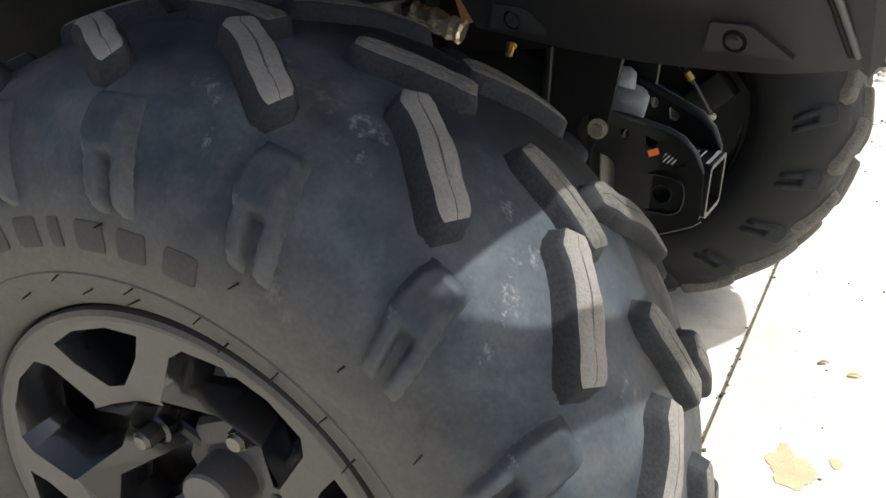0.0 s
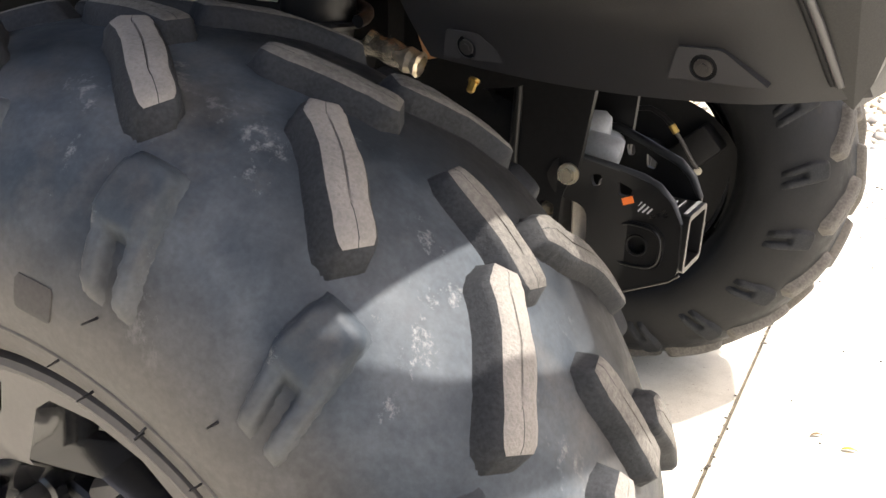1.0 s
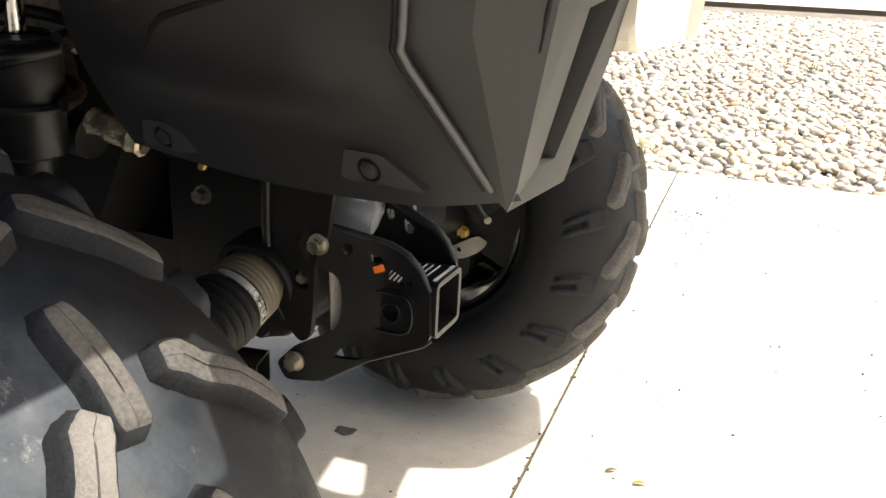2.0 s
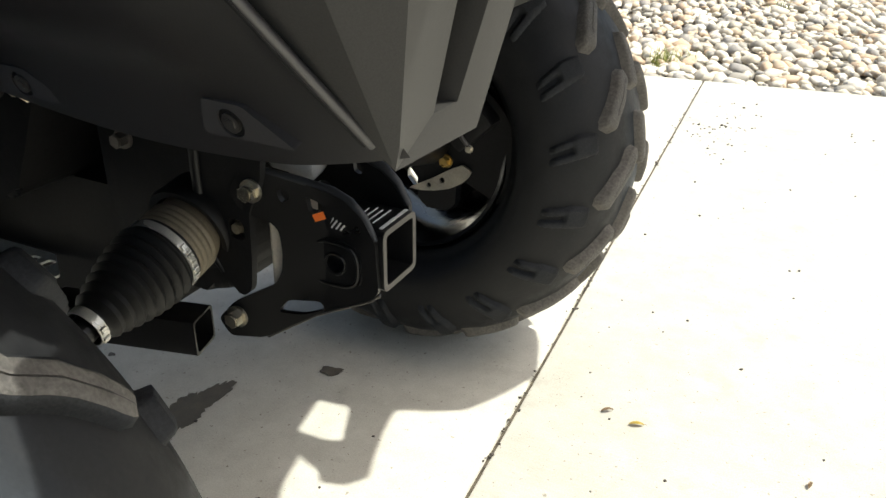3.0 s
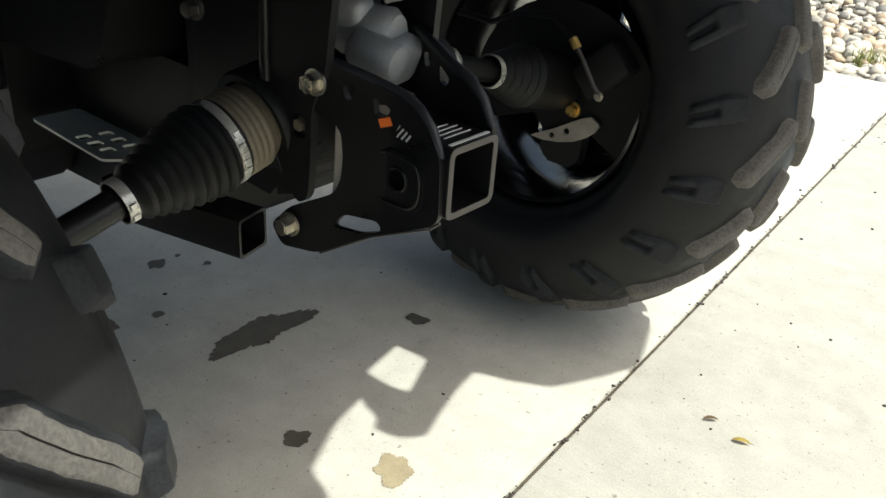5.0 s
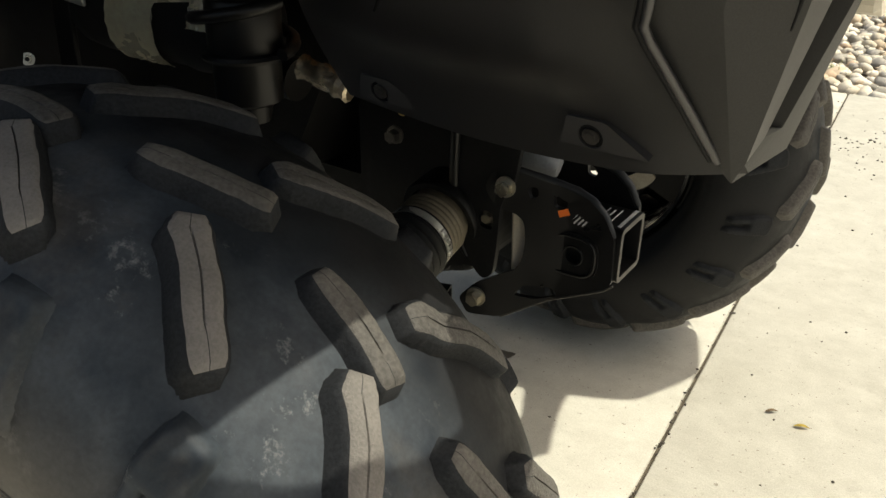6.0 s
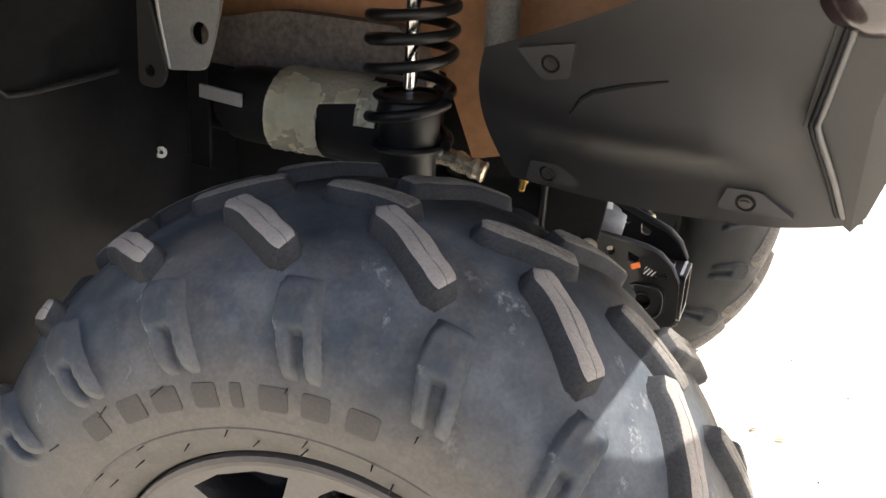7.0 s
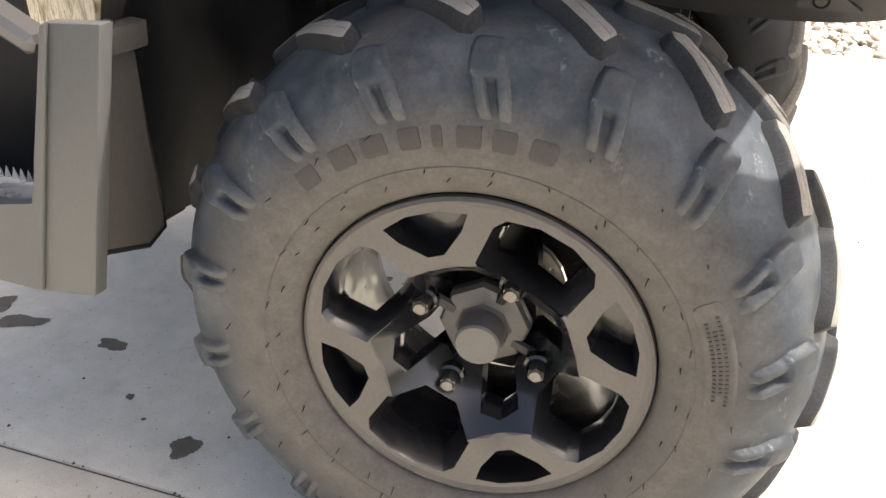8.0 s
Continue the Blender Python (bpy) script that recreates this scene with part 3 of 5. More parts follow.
def build_wheel():
    bm = bmesh.new()
    lathe(bm, [(0.1655, -0.0420), (0.1705, -0.0443), (0.1742, -0.0426), (0.1754, -0.038), (0.168, -0.030), (0.161, 0.0), (0.152, 0.035), (0.152, 0.125), (0.158, 0.14), (0.164, 0.163), (0.172, 0.168), (0.169, 0.173), (0.163, 0.170),
               (0.156, 0.148), (0.148, 0.12), (0.148, 0.035), (0.157, 0.0), (0.1655, -0.021)], 72, closed=True)
    for f in bm.faces:
        f.material_index = 0 if f.calc_center_median().y < -0.039 else 1
    spoke_face(bm)
    bmesh.ops.remove_doubles(bm, verts=bm.verts, dist=0.0004)
    wheel = part("wheel", bm, [MAT_ALLOY, MAT_BLACK], atv, "black alloy wheel with grey machined spokes", 28)
    # nuts on their seats, and the hub with its cap
    for k in range(4):
        x, z = polar(63.5 + 90 * k, 0.0675)
        bm = bmesh.new()
        lathe(bm, [(0.0001, 0.004), (0.0150, 0.004), (0.0145, -0.004), (0.0115, -0.006), (0.0110, 0.0)], 20)
        seat = part("nut_seat", bm, MAT_BLACK, wheel, "", 30)
        seat.location = (x, 0.006, z)
        bm = bmesh.new()
        q = Matrix.Rotation(radians(90), 4, "X")
        cyl(bm, 0.0092, 0.0088, 0.022, Matrix.Translation((0, -0.004, 0)) @ q, 6)
        lathe(bm, [(0.0001, -0.0185), (0.006, -0.018), (0.0078, -0.0148)], 18)
        nut = part("lug_nut", bm, MAT_NUT, wheel, "", 30)
        nut.location = (x, 0.002, z)
    bm = bmesh.new()
    lathe(bm, [(0.0001, -0.021), (0.0215, -0.0205), (0.0235, -0.018), (0.0245, 0.01), (0.030, 0.018), (0.036, 0.022), (0.036, 0.05)], 40)
    part("hub_cap", bm, MAT_CAP, wheel, "dusty grey hub cap", 30)
    bm = bmesh.new()
    lathe(bm, [(0.001, 0.046), (0.046, 0.046), (0.050, 0.05), (0.050, 0.062), (0.034, 0.07), (0.034, 0.13), (0.001, 0.13)], 40)
    for k in range(4):
        x, z = polar(63.5 + 90 * k, 0.056)
        bar(bm, (x * 0.4, 0.030, z * 0.4), (x * 1.45, 0.030, z * 1.45), 0.03, 0.014, 0.003)
    part("wheel_hub", bm, MAT_STEEL, wheel, "", 30)
    bm = bmesh.new()
    lathe(bm, [(0.0235, 0.016), (0.030, 0.013), (0.046, 0.018), (0.049, 0.024), (0.049, 0.034), (0.024, 0.036)], 8, Matrix.Rotation(radians(19 - 22.5), 4, "Y"))
    part("hub_flange", bm, MAT_CAP, wheel, "", 20)
    # tyre
    bm = bmesh.new()
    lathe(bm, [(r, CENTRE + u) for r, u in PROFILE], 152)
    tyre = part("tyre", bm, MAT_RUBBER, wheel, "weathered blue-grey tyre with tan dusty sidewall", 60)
    b1 = bmesh.new(); lug(b1, OUTER, OUTER_W, 0.349, rise=0.0135)
    b4 = bmesh.new(); sidewall_knob(b4)
    bars = [b1]
    for way in (0, 1):
        b2 = bmesh.new(); lug(b2, MIDDLE[way], [0.020, 0.019, 0.019, 0.019, 0.016], 0.346)
        b3 = bmesh.new(); lug(b3, INNER[way], OUTER_W, 0.3465)
        bars += [b2, b3]
    # lug flanks take a darker rubber than the tops
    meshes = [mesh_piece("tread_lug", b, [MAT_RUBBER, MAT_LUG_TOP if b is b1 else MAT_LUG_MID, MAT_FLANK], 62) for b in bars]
    knob = mesh_piece("sidewall_knob", b4, [MAT_RUBBER], 80)
    # inner knobs in dark rubber, matching the inner sidewall's painted-in shade
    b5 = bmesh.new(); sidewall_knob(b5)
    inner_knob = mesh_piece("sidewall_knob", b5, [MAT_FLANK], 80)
    flip = Matrix.Translation((0, 2 * CENTRE, 0)) @ Matrix.Diagonal((1, -1, 1, 1))
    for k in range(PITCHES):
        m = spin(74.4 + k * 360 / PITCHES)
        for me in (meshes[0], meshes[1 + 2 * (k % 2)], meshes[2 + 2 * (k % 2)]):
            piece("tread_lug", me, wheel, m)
        piece("sidewall_knob", knob, wheel, m @ spin(-3.6))
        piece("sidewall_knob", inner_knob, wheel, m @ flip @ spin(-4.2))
    # moulded characters on the sidewall, as plain raised blocks
    for deg, w in ((129.6, 5.6), (120.0, 6.2), (112.2, 6.2), (104.2, 5.2), (98.3, 2.4), (91.7, 5.8), (84.4, 5.4), (76.4, 6.0)):
        bm = bmesh.new()
        rows = []
        for rr, y, f in ((0.2275, -0.1408, 0.82), (0.2295, -0.1416, 0.94), (0.2335, -0.1415, 0.97), (0.2380, -0.1413, 0.96), (0.2440, -0.1406, 0.94), (0.2465, -0.1396, 0.82)):
            rows.append([bm.verts.new(at_tread(radians(deg + d * f * w / 2), y - o, rr)) for d, o in ((-1.0, -0.002), (-0.92, 0.0006), (0, 0.0008), (0.92, 0.0006), (1.0, -0.002))])
        for a, b in zip(rows, rows[1:]):
            for k in range(4):
                bm.faces.new((a[k], a[k + 1], b[k + 1], b[k]))
        bm.faces.new(rows[0]); bm.faces.new(rows[-1][::-1])
        part("raised_block", bm, MAT_LETTER, wheel, "", 30)
    # raised oval text panel on the sidewall, with its worn lines as plain bars
    bm = bmesh.new()
    rows = []
    for rr, y, f in ((0.2165, -0.1402, 0.84), (0.2185, -0.1416, 0.95), (0.2230, -0.1420, 1.0), (0.2310, -0.1418, 1.0), (0.2390, -0.1415, 1.0), (0.2425, -0.1410, 0.95), (0.2445, -0.1394, 0.84)):
        rows.append([bm.verts.new(at_tread(radians(13.5 + d * f), y - o, rr)) for d, o in ((-15.5, -0.002), (-15.0, 0.0006), (-10, 0.0008), (-5, 0.0008), (0, 0.0008), (5, 0.0008), (10, 0.0008), (15.0, 0.0006), (15.5, -0.002))])
    for a, b in zip(rows, rows[1:]):
        for k in range(8):
            bm.faces.new((a[k], a[k + 1], b[k + 1], b[k]))
    panel = part("raised_panel", bm, MAT_RUBBER, wheel, "", 40)
    bm = bmesh.new()
    for rr, y, n in ((0.2245, -0.1433, 19), (0.2300, -0.1431, 15), (0.2355, -0.1428, 21)):
        for k in range(n):
            ang = radians(13.5 + (k - (n - 1) / 2) * 1.15)
            box(bm, 0.0024, 0.0008, 0.0032, Matrix.Translation(at_tread(ang, y, rr)) @ Matrix.Rotation(-ang + math.pi / 2, 4, "Y"))
    part("moulded_lines", bm, MAT_LETTER, panel, "", 30, kind="stuff")
    # mould ridges near the bead
    for rr, y in ((0.2085, -0.1383),):
        bm = bmesh.new()
        lathe(bm, [(rr - 0.0022, CENTRE + y + 0.002), (rr - 0.0008, CENTRE + y - 0.0008), (rr + 0.0008, CENTRE + y - 0.0009), (rr + 0.0022, CENTRE + y + 0.001)], 120)
        part("bead_ridge", bm, MAT_RUBBER, wheel, "", 60)
    # rubber whiskers left by the mould
    bm = bmesh.new()
    rnd = random.Random(4)
    for ring, n in ((0.196, 26), (0.2075, 24), (0.2465, 20)):
        for k in range(n):
            ang = 2 * math.pi * (k + rnd.uniform(-0.3, 0.3)) / n
            y = -0.1338 if ring < 0.2 else (-0.1380 if ring < 0.21 else -0.1400)
            p = at_tread(ang, y + 0.0005, ring)
            out = Vector((rnd.uniform(-0.0025, 0.0025), -0.010, rnd.uniform(-0.0025, 0.002)))
            sweep(bm, [p, p + out * rnd.uniform(0.7, 1.2)], [0.0008, 0.0005], 5)
    whiskers = part("mould_whisker", bm, MAT_VENT, wheel, "", 60, kind="stuff")
    return wheel


wheel = build_wheel()
wheel.matrix_basis = pose(AXLE_X, -0.0055, HUB_Z, 2.33, 0, 7.75)
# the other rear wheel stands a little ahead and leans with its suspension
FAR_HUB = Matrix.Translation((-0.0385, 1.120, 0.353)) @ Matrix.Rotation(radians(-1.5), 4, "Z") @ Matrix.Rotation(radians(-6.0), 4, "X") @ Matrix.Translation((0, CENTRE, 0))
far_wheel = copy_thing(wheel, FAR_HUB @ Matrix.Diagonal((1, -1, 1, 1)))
# its lug flanks are paler: dry dust, plus sunlit faces put into the colour
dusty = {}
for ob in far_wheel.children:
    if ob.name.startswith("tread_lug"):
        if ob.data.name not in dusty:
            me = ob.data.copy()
            me.materials[1], me.materials[2] = MAT_LUG_MID, MAT_LUG_DUSTY_LIT
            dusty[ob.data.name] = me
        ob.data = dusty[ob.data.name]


# ---- bodywork ----
LEAN = math.atan2(0.042, 0.126)
PANEL = Matrix.Translation((0.069, 0.306, 0.639)) @ Matrix.Rotation(-0.085, 4, "Z") @ Matrix.Rotation(LEAN, 4, "X") @ SIDE


def on_panel(x, z, out=0.0):
    """A point of the left side panel by its outline coordinates; out: metres towards the outside."""
    return PANEL @ Vector((x, z, -out))


def panel_bulge(x, z, s):
    """How far the side panel stands out of its plane, s of the way along it."""
    return math.exp(-((z - 0.068) / (0.042 if z > 0.068 else 0.021)) ** 2) * 0.016 * min(1, s * 3) * max(0, min(1, (0.92 - s) * 5)) + 0.006 * math.sin(math.pi * s) - 0.016 * max(0, (s - 0.78) / 0.22) ** 1.5 * max(0, 1 - max(z, 0) / 0.09)


def side_panel():
    bm = bmesh.new()
    nx, nz = 26, 20
    # a curved sheet: bottom and top edges, bulging along a soft ridge
    def low(s): return (-0.032 + 0.305 * s, -0.016 + 0.012 * s - 0.008 * math.sin(math.pi * s))
    def high(s): return (-0.05 + 0.36 * s, 0.130 + 0.135 * s + 0.098 * s ** 3)
    def left(t): return (-0.032 - 0.042 * math.sin(math.pi * min(1, t * 1.15) * 0.5) + 0.024 * t * t, -0.010 + 0.140 * t)
    def right(t): return (0.294 - 0.045 * math.sin(math.pi * min(1, t * 2.1) * 0.5) + max(0, t - 0.45) * 0.11, -0.004 + 0.366 * t)
    grid = []
    for j in range(nz + 1):
        t = j / nz
        row = []
        for i in range(nx + 1):
            s = i / nx
            lx, lz = left(t)
            rx, rz = right(t)
            bx, bz = low(s)
            hx, hz = high(s)
            c0, c1 = low(0), low(1)
            d0, d1 = high(0), high(1)
            x = (1 - t) * bx + t * hx + (1 - s) * lx + s * rx - ((1 - s) * (1 - t) * c0[0] + s * (1 - t) * c1[0] + (1 - s) * t * d0[0] + s * t * d1[0])
            z = (1 - t) * bz + t * hz + (1 - s) * lz + s * rz - ((1 - s) * (1 - t) * c0[1] + s * (1 - t) * c1[1] + (1 - s) * t * d0[1] + s * t * d1[1])
            row.append(bm.verts.new(on_panel(x, z, panel_bulge(x, z, s))))
        grid.append(row)
    for a, b in zip(grid, grid[1:]):
        for i in range(nx):
            bm.faces.new((a[i], a[i + 1], b[i + 1], b[i]))
    bmesh.ops.solidify(bm, geom=bm.faces[:], thickness=0.004)
    panel = part("side_panel", bm, MAT_PLASTIC, atv, "charcoal plastic side panel with recessed screws", 50)
    # raised surrounds and sunken screws
    for x, z, flip in ((0.009, 0.004, 1), (0.198, 0.013, 1), (0.019, 0.126, -1)):
        bm = bmesh.new()
        pts = [(-0.024, -0.010), (-0.017, 0.013), (0.012, 0.013), (0.042, -0.009)] if flip > 0 else [(-0.032, 0.012), (-0.008, -0.017), (0.018, -0.012), (0.024, 0.022)]
        proud = panel_bulge(x, z, (x + 0.034 + 0.4 * min(z, 0.09)) / 0.35) + (0.0018 if flip > 0 else 0.0032)
        plate(bm, rounded(pts, 0.003), [circle(0.0, 0.0, 0.0092, 18)], -proud, 0.004, PANEL @ Matrix.Translation((x, z, 0)))
        part("screw_surround", bm, MAT_PLASTIC, panel, "", 35)
        bm = bmesh.new()
        c, ax = on_panel(x, z, proud - 0.0008), (on_panel(x, z, 1) - on_panel(x, z, 0)).normalized()
        rod(bm, c - ax * 0.003, c + ax * 0.0012, 0.0062, 18)
        rod(bm, c, c + ax * 0.0022, 0.0036, 6)
        screw = part("panel_screw", bm, MAT_NUT, panel, "", 30)
        bm = bmesh.new()
        rod(bm, c - ax * 0.004, c - ax * 0.0005, 0.0100, 22)
        part("screw_well", bm, MAT_LINER, screw, "", 30)
    # dark strip laid on the sheet to draw the shade in its sharp crease
    bm = bmesh.new()
    sweep(bm, [on_panel(x, z, panel_bulge(x, z, (x + 0.034 + 0.4 * min(z, 0.09)) / 0.35) + 0.0006) for x, z in ((0.040, 0.084), (0.050, 0.099), (0.060, 0.106), (0.09, 0.115), (0.125, 0.123))], [0.0008, 0.0022, 0.0026, 0.0022, 0.0008], 8)
    part("crease", bm, MAT_LINER, panel, "", 60)
    # seam towards the tail: a dark groove with a raised bead behind it
    line = [Vector(p) for p in ((0.3452, 0.2905, 0.6460), (0.3310, 0.2630, 0.683), (0.3125, 0.2358, 0.724), (0.3090, 0.2318, 0.733), (0.3105, 0.2305, 0.742), (0.3190, 0.2172, 0.80), (0.3285, 0.2002, 0.885))]
    bm = bmesh.new()
    sweep(bm, line, 0.0030, 10)
    part("seam_bead", bm, MAT_PLASTIC, panel, "", 60)
    bm = bmesh.new()
    sweep(bm, [p + Vector((-0.0046, 0.0006, 0.0)) for p in line], 0.0024, 8)
    part("seam_groove", bm, MAT_LINER, panel, "", 60)


def tail_panel(mirror=False):
    """Faceted tail corner with a deep opening in its rear face."""
    f = (lambda p: Vector((p[0], 2 * MID_Y - p[1] + 0.0, p[2] + 0.072))) if mirror else Vector
    bm = bmesh.new()
    kink, fbr, tip = (0.299, 0.239, 0.730), (0.343, 0.304, 0.637), (0.354, 0.298, 0.631)
    top, etop, emid, elow = (0.318, 0.205, 0.90), (0.412, 0.245, 0.90), (0.384, 0.262, 0.745), (0.363, 0.287, 0.650)
    mtop, mmid = (0.368, 0.215, 0.90), (0.348, 0.238, 0.745)
    rtop, rbot = (0.432, 0.40, 0.90), (0.371, 0.362, 0.639)
    oa, ob_, oc, od = (0.390, 0.312, 0.757), (0.402, 0.338, 0.766), (0.370, 0.338, 0.660), (0.364, 0.322, 0.657)
    v = {n: bm.verts.new(f(p)) for n, p in dict(kink=kink, fbr=fbr, tip=tip, top=top, etop=etop, emid=emid, elow=elow, mtop=mtop, mmid=mmid, rtop=rtop, rbot=rbot, oa=oa, ob=ob_, oc=oc, od=od).items()}
    inner = {n: bm.verts.new(f((p[0] - 0.055, p[1] + d, p[2]))) for n, p, d in (("ia", oa, 0.004), ("ib", ob_, -0.004), ("ic", oc, -0.004), ("id", od, 0.004))}
    for q in ("top kink mmid mtop", "mtop mmid emid etop", "kink fbr tip mmid", "mmid tip elow emid", "etop emid oa", "etop oa ob", "etop ob rtop", "emid elow od", "emid od oa", "elow tip od", "tip rbot oc", "tip oc od", "rbot rtop ob", "rbot ob oc"):
        bm.faces.new([v[n] for n in q.split()])
    for a, b, c, d in (("oa", "ob", "ib", "ia"), ("ob", "oc", "ic", "ib"), ("oc", "od", "id", "ic"), ("od", "oa", "ia", "id")):
        bm.faces.new((v[a], v[b], inner[c], inner[d]))
    bmesh.ops.bevel(bm, geom=[e for e in bm.edges if len(e.link_faces) == 2 and e.calc_face_angle(0) > 0.2], offset=0.0075, segments=4, affect="EDGES", profile=0.5)
    bmesh.ops.recalc_face_normals(bm, faces=bm.faces)
    bmesh.ops.solidify(bm, geom=bm.faces[:], thickness=0.003)
    tail = part("tail_panel", bm, MAT_TAIL, atv, "grey faceted tail panel with an open recess", 25)
    bm = bmesh.new()
    bar(bm, f((0.352, 0.366, 0.665)), f((0.362, 0.376, 0.76)), 0.012, 0.03, 0.002)
    part("tail_bracket", bm, MAT_BLUE, tail, "", 30)
    if not mirror:
        bm = bmesh.new()
        plate_back = [(0.300, 0.668), (0.352, 0.674), (0.356, 0.765), (0.290, 0.760)]
        prism(bm, plate_back, 0.330, 0.334, REAR)
        part("recess_back", bm, MAT_LINER, tail, "", 30)
        bm = bmesh.new()
        hexhead(bm, (0.352, 0.345, 0.682), (0.9, -0.35, 0.2), 0.0042, 0.005)
        part("tail_bolt", bm, MAT_ZINC, tail, "", 30)
        bm = bmesh.new()
        sweep(bm, [(0.378, 0.262, 0.735), (0.3815, 0.258, 0.755), (0.386, 0.2545, 0.778)], [0.0008, 0.0016, 0.0008], 6)
        part("scratch", bm, MAT_LINER, tail, "", 60)


side_panel()
tail_panel()


def upper_body():
    """What stands over the axle: fenders, cargo bed, seat base and the rear beam."""
    for s, name in ((1, "left"), (-1, "right")):
        y = lambda v: v if s > 0 else 2 * MID_Y - v
        bm = bmesh.new()
        out = [(-0.60, -0.05), (-0.38, -0.05), (0.0, -0.06), (0.34, -0.055), (0.398, -0.03), (0.41, 0.10), (0.42, 0.24), (-0.60, 0.26)]
        prism(bm, rounded([(x, y(v)) for x, v in out], 0.03), 0.930, 0.952, None, 0.004)
        part("rear_fender", bm, MAT_PLASTIC, atv, "", 35)
    # unseen plate added to shade the near tyre; outline follows the shadow's edge
    bm = bmesh.new()
    plate(bm, rounded([(0.430, -0.03), (0.432, 0.036), (0.485, 0.075), (0.505, 0.10), (0.527, 0.15), (0.531, 0.195), (0.475, 0.207), (0.45, 0.32), (0.53, 0.33), (0.556, 0.283), (0.585, 0.21), (0.56, 0.12), (0.52, 0.03), (0.50, -0.03)], 0.005, 2), [], 0.979, 0.991)
    part("rack_rail", bm, MAT_STEEL, atv, "", 35)
    bm = bmesh.new()
    prism(bm, rounded([(-0.75, 0.18), (0.40, 0.21), (0.43, 0.33), (0.435, MID_Y), (0.43, 0.76), (0.385, 0.86), (0.38, 0.97), (-0.75, 1.0)], 0.04), 0.86, 1.08, None, 0.015, 2)
    part("cargo_bed", bm, MAT_PLASTIC, atv, "", 35)
    # added overhead plate; its outline and hole are cut to cast the ground shadow
    bm = bmesh.new()
    plate(bm, rounded([(0.30, 0.60), (0.640, 0.640), (0.639, 0.685), (0.602, 0.704), (0.568, 0.714), (0.527, 0.791), (0.512, 0.858), (0.530, 0.845), (0.562, 0.837), (0.571, 0.819), (0.602, 0.827), (0.625, 0.856), (0.614, 0.882), (0.592, 0.952), (0.583, 1.003), (0.629, 1.022), (0.680, 1.051), (0.715, 1.117), (0.745, 1.189), (0.706, 1.30), (0.30, 1.30)], 0.007, 3),
          [rounded([(0.478, 0.895), (0.464, 0.972), (0.522, 0.979), (0.555, 0.907), (0.525, 0.896)], 0.006, 2)], 0.994, 1.004)
    part("rack_deck", bm, MAT_PLASTIC, atv, "", 35)
    bm = bmesh.new()
    prism(bm, rounded([(0.372, 0.726), (0.660, 0.716), (0.700, 0.78), (0.73, 0.87), (0.36, 0.87)], 0.02), 0.385, 0.405, REAR, 0.004)
    part("rear_beam", bm, MAT_CREAM, atv, "pale beige rear body beam", 35)
    bm = bmesh.new()
    lathe(bm, [(0.0001, -0.022), (0.02, -0.021), (0.038, -0.012), (0.044, 0.0), (0.047, 0.014)], 32, pose(0.338, 0.215, 0.846, 12, 0, 20))
    part("tail_lamp", bm, MAT_LAMP, atv, "dark round tail lamp", 40)
    # brown inner panel and the dusty beam below it
    bm = bmesh.new()
    prism(bm, [(-0.44, 0.735), (-0.22, 0.742), (-0.10, 0.70), (-0.06, 0.60), (0.02, 0.62), (0.05, 0.72), (0.12, 0.77), (0.17, 0.86), (-0.44, 0.86)], 0.452, 0.458, SIDE)
    part("inner_panel", bm, MAT_BROWN, atv, "tan brown inner body panel", 35)
    bm = bmesh.new()
    prism(bm, rounded([(-0.42, 0.690), (-0.12, 0.672), (-0.095, 0.70), (-0.13, 0.755), (-0.30, 0.762), (-0.42, 0.742)], 0.012), 0.405, 0.435, SIDE, 0.004)
    part("cross_beam", bm, MAT_BEAM, atv, "mud-dusted brownish cross beam", 35)
    bm = bmesh.new()
    sweep(bm, [(-0.014, 0.392, 0.708), (-0.013, 0.392, 0.716), (-0.012, 0.392, 0.735), (-0.008, 0.392, 0.90)], [0.008, 0.014, 0.018, 0.019], 20)
    part("shock_tower", bm, MAT_GREY, atv, "", 60)
    # black tub that closes the middle of the machine
    bm = bmesh.new()
    prism(bm, rounded([(-0.80, 0.40), (-0.20, 0.44), (-0.12, 0.60), (-0.12, 0.84), (-0.80, 0.84)], 0.02), 0.47, 0.72, SIDE, 0.006)
    part("engine_tub", bm, MAT_LINER, atv, "", 35)
    bm = bmesh.new()
    prism(bm, rounded([(-1.30, 0.19), (-0.16, 0.24), (-0.12, 0.36), (-0.12, 0.44), (-1.30, 0.46)], 0.02), 0.55, 0.72, SIDE, 0.006)
    part("belly_pan", bm, MAT_LINER, atv, "", 35)
    bm = bmesh.new()
    prism(bm, rounded([(-1.30, 0.21), (-0.46, 0.22), (-0.41, 0.29), (-0.41, 0.45), (-1.30, 0.45)], 0.02), 0.47, 0.548, SIDE, 0.006)
    part("belly_side", bm, MAT_LINER, atv, "", 35)
    bm = bmesh.new()
    prism(bm, rounded([(0.035, 0.672), (0.31, 0.680), (0.33, 0.86), (0.20, 0.86), (0.11, 0.74)], 0.02), 0.335, 0.80, SIDE, 0.006)
    part("rear_storage_box", bm, MAT_LINER, atv, "", 35)
    bm = bmesh.new()
    prism(bm, rounded([(-0.12, 0.555), (0.02, 0.575), (0.10, 0.60), (0.30, 0.66), (0.33, 0.80), (-0.12, 0.80)], 0.02), 0.50, 0.70, SIDE, 0.006)
    part("rear_tub", bm, MAT_LINER, atv, "", 35)


upper_body()


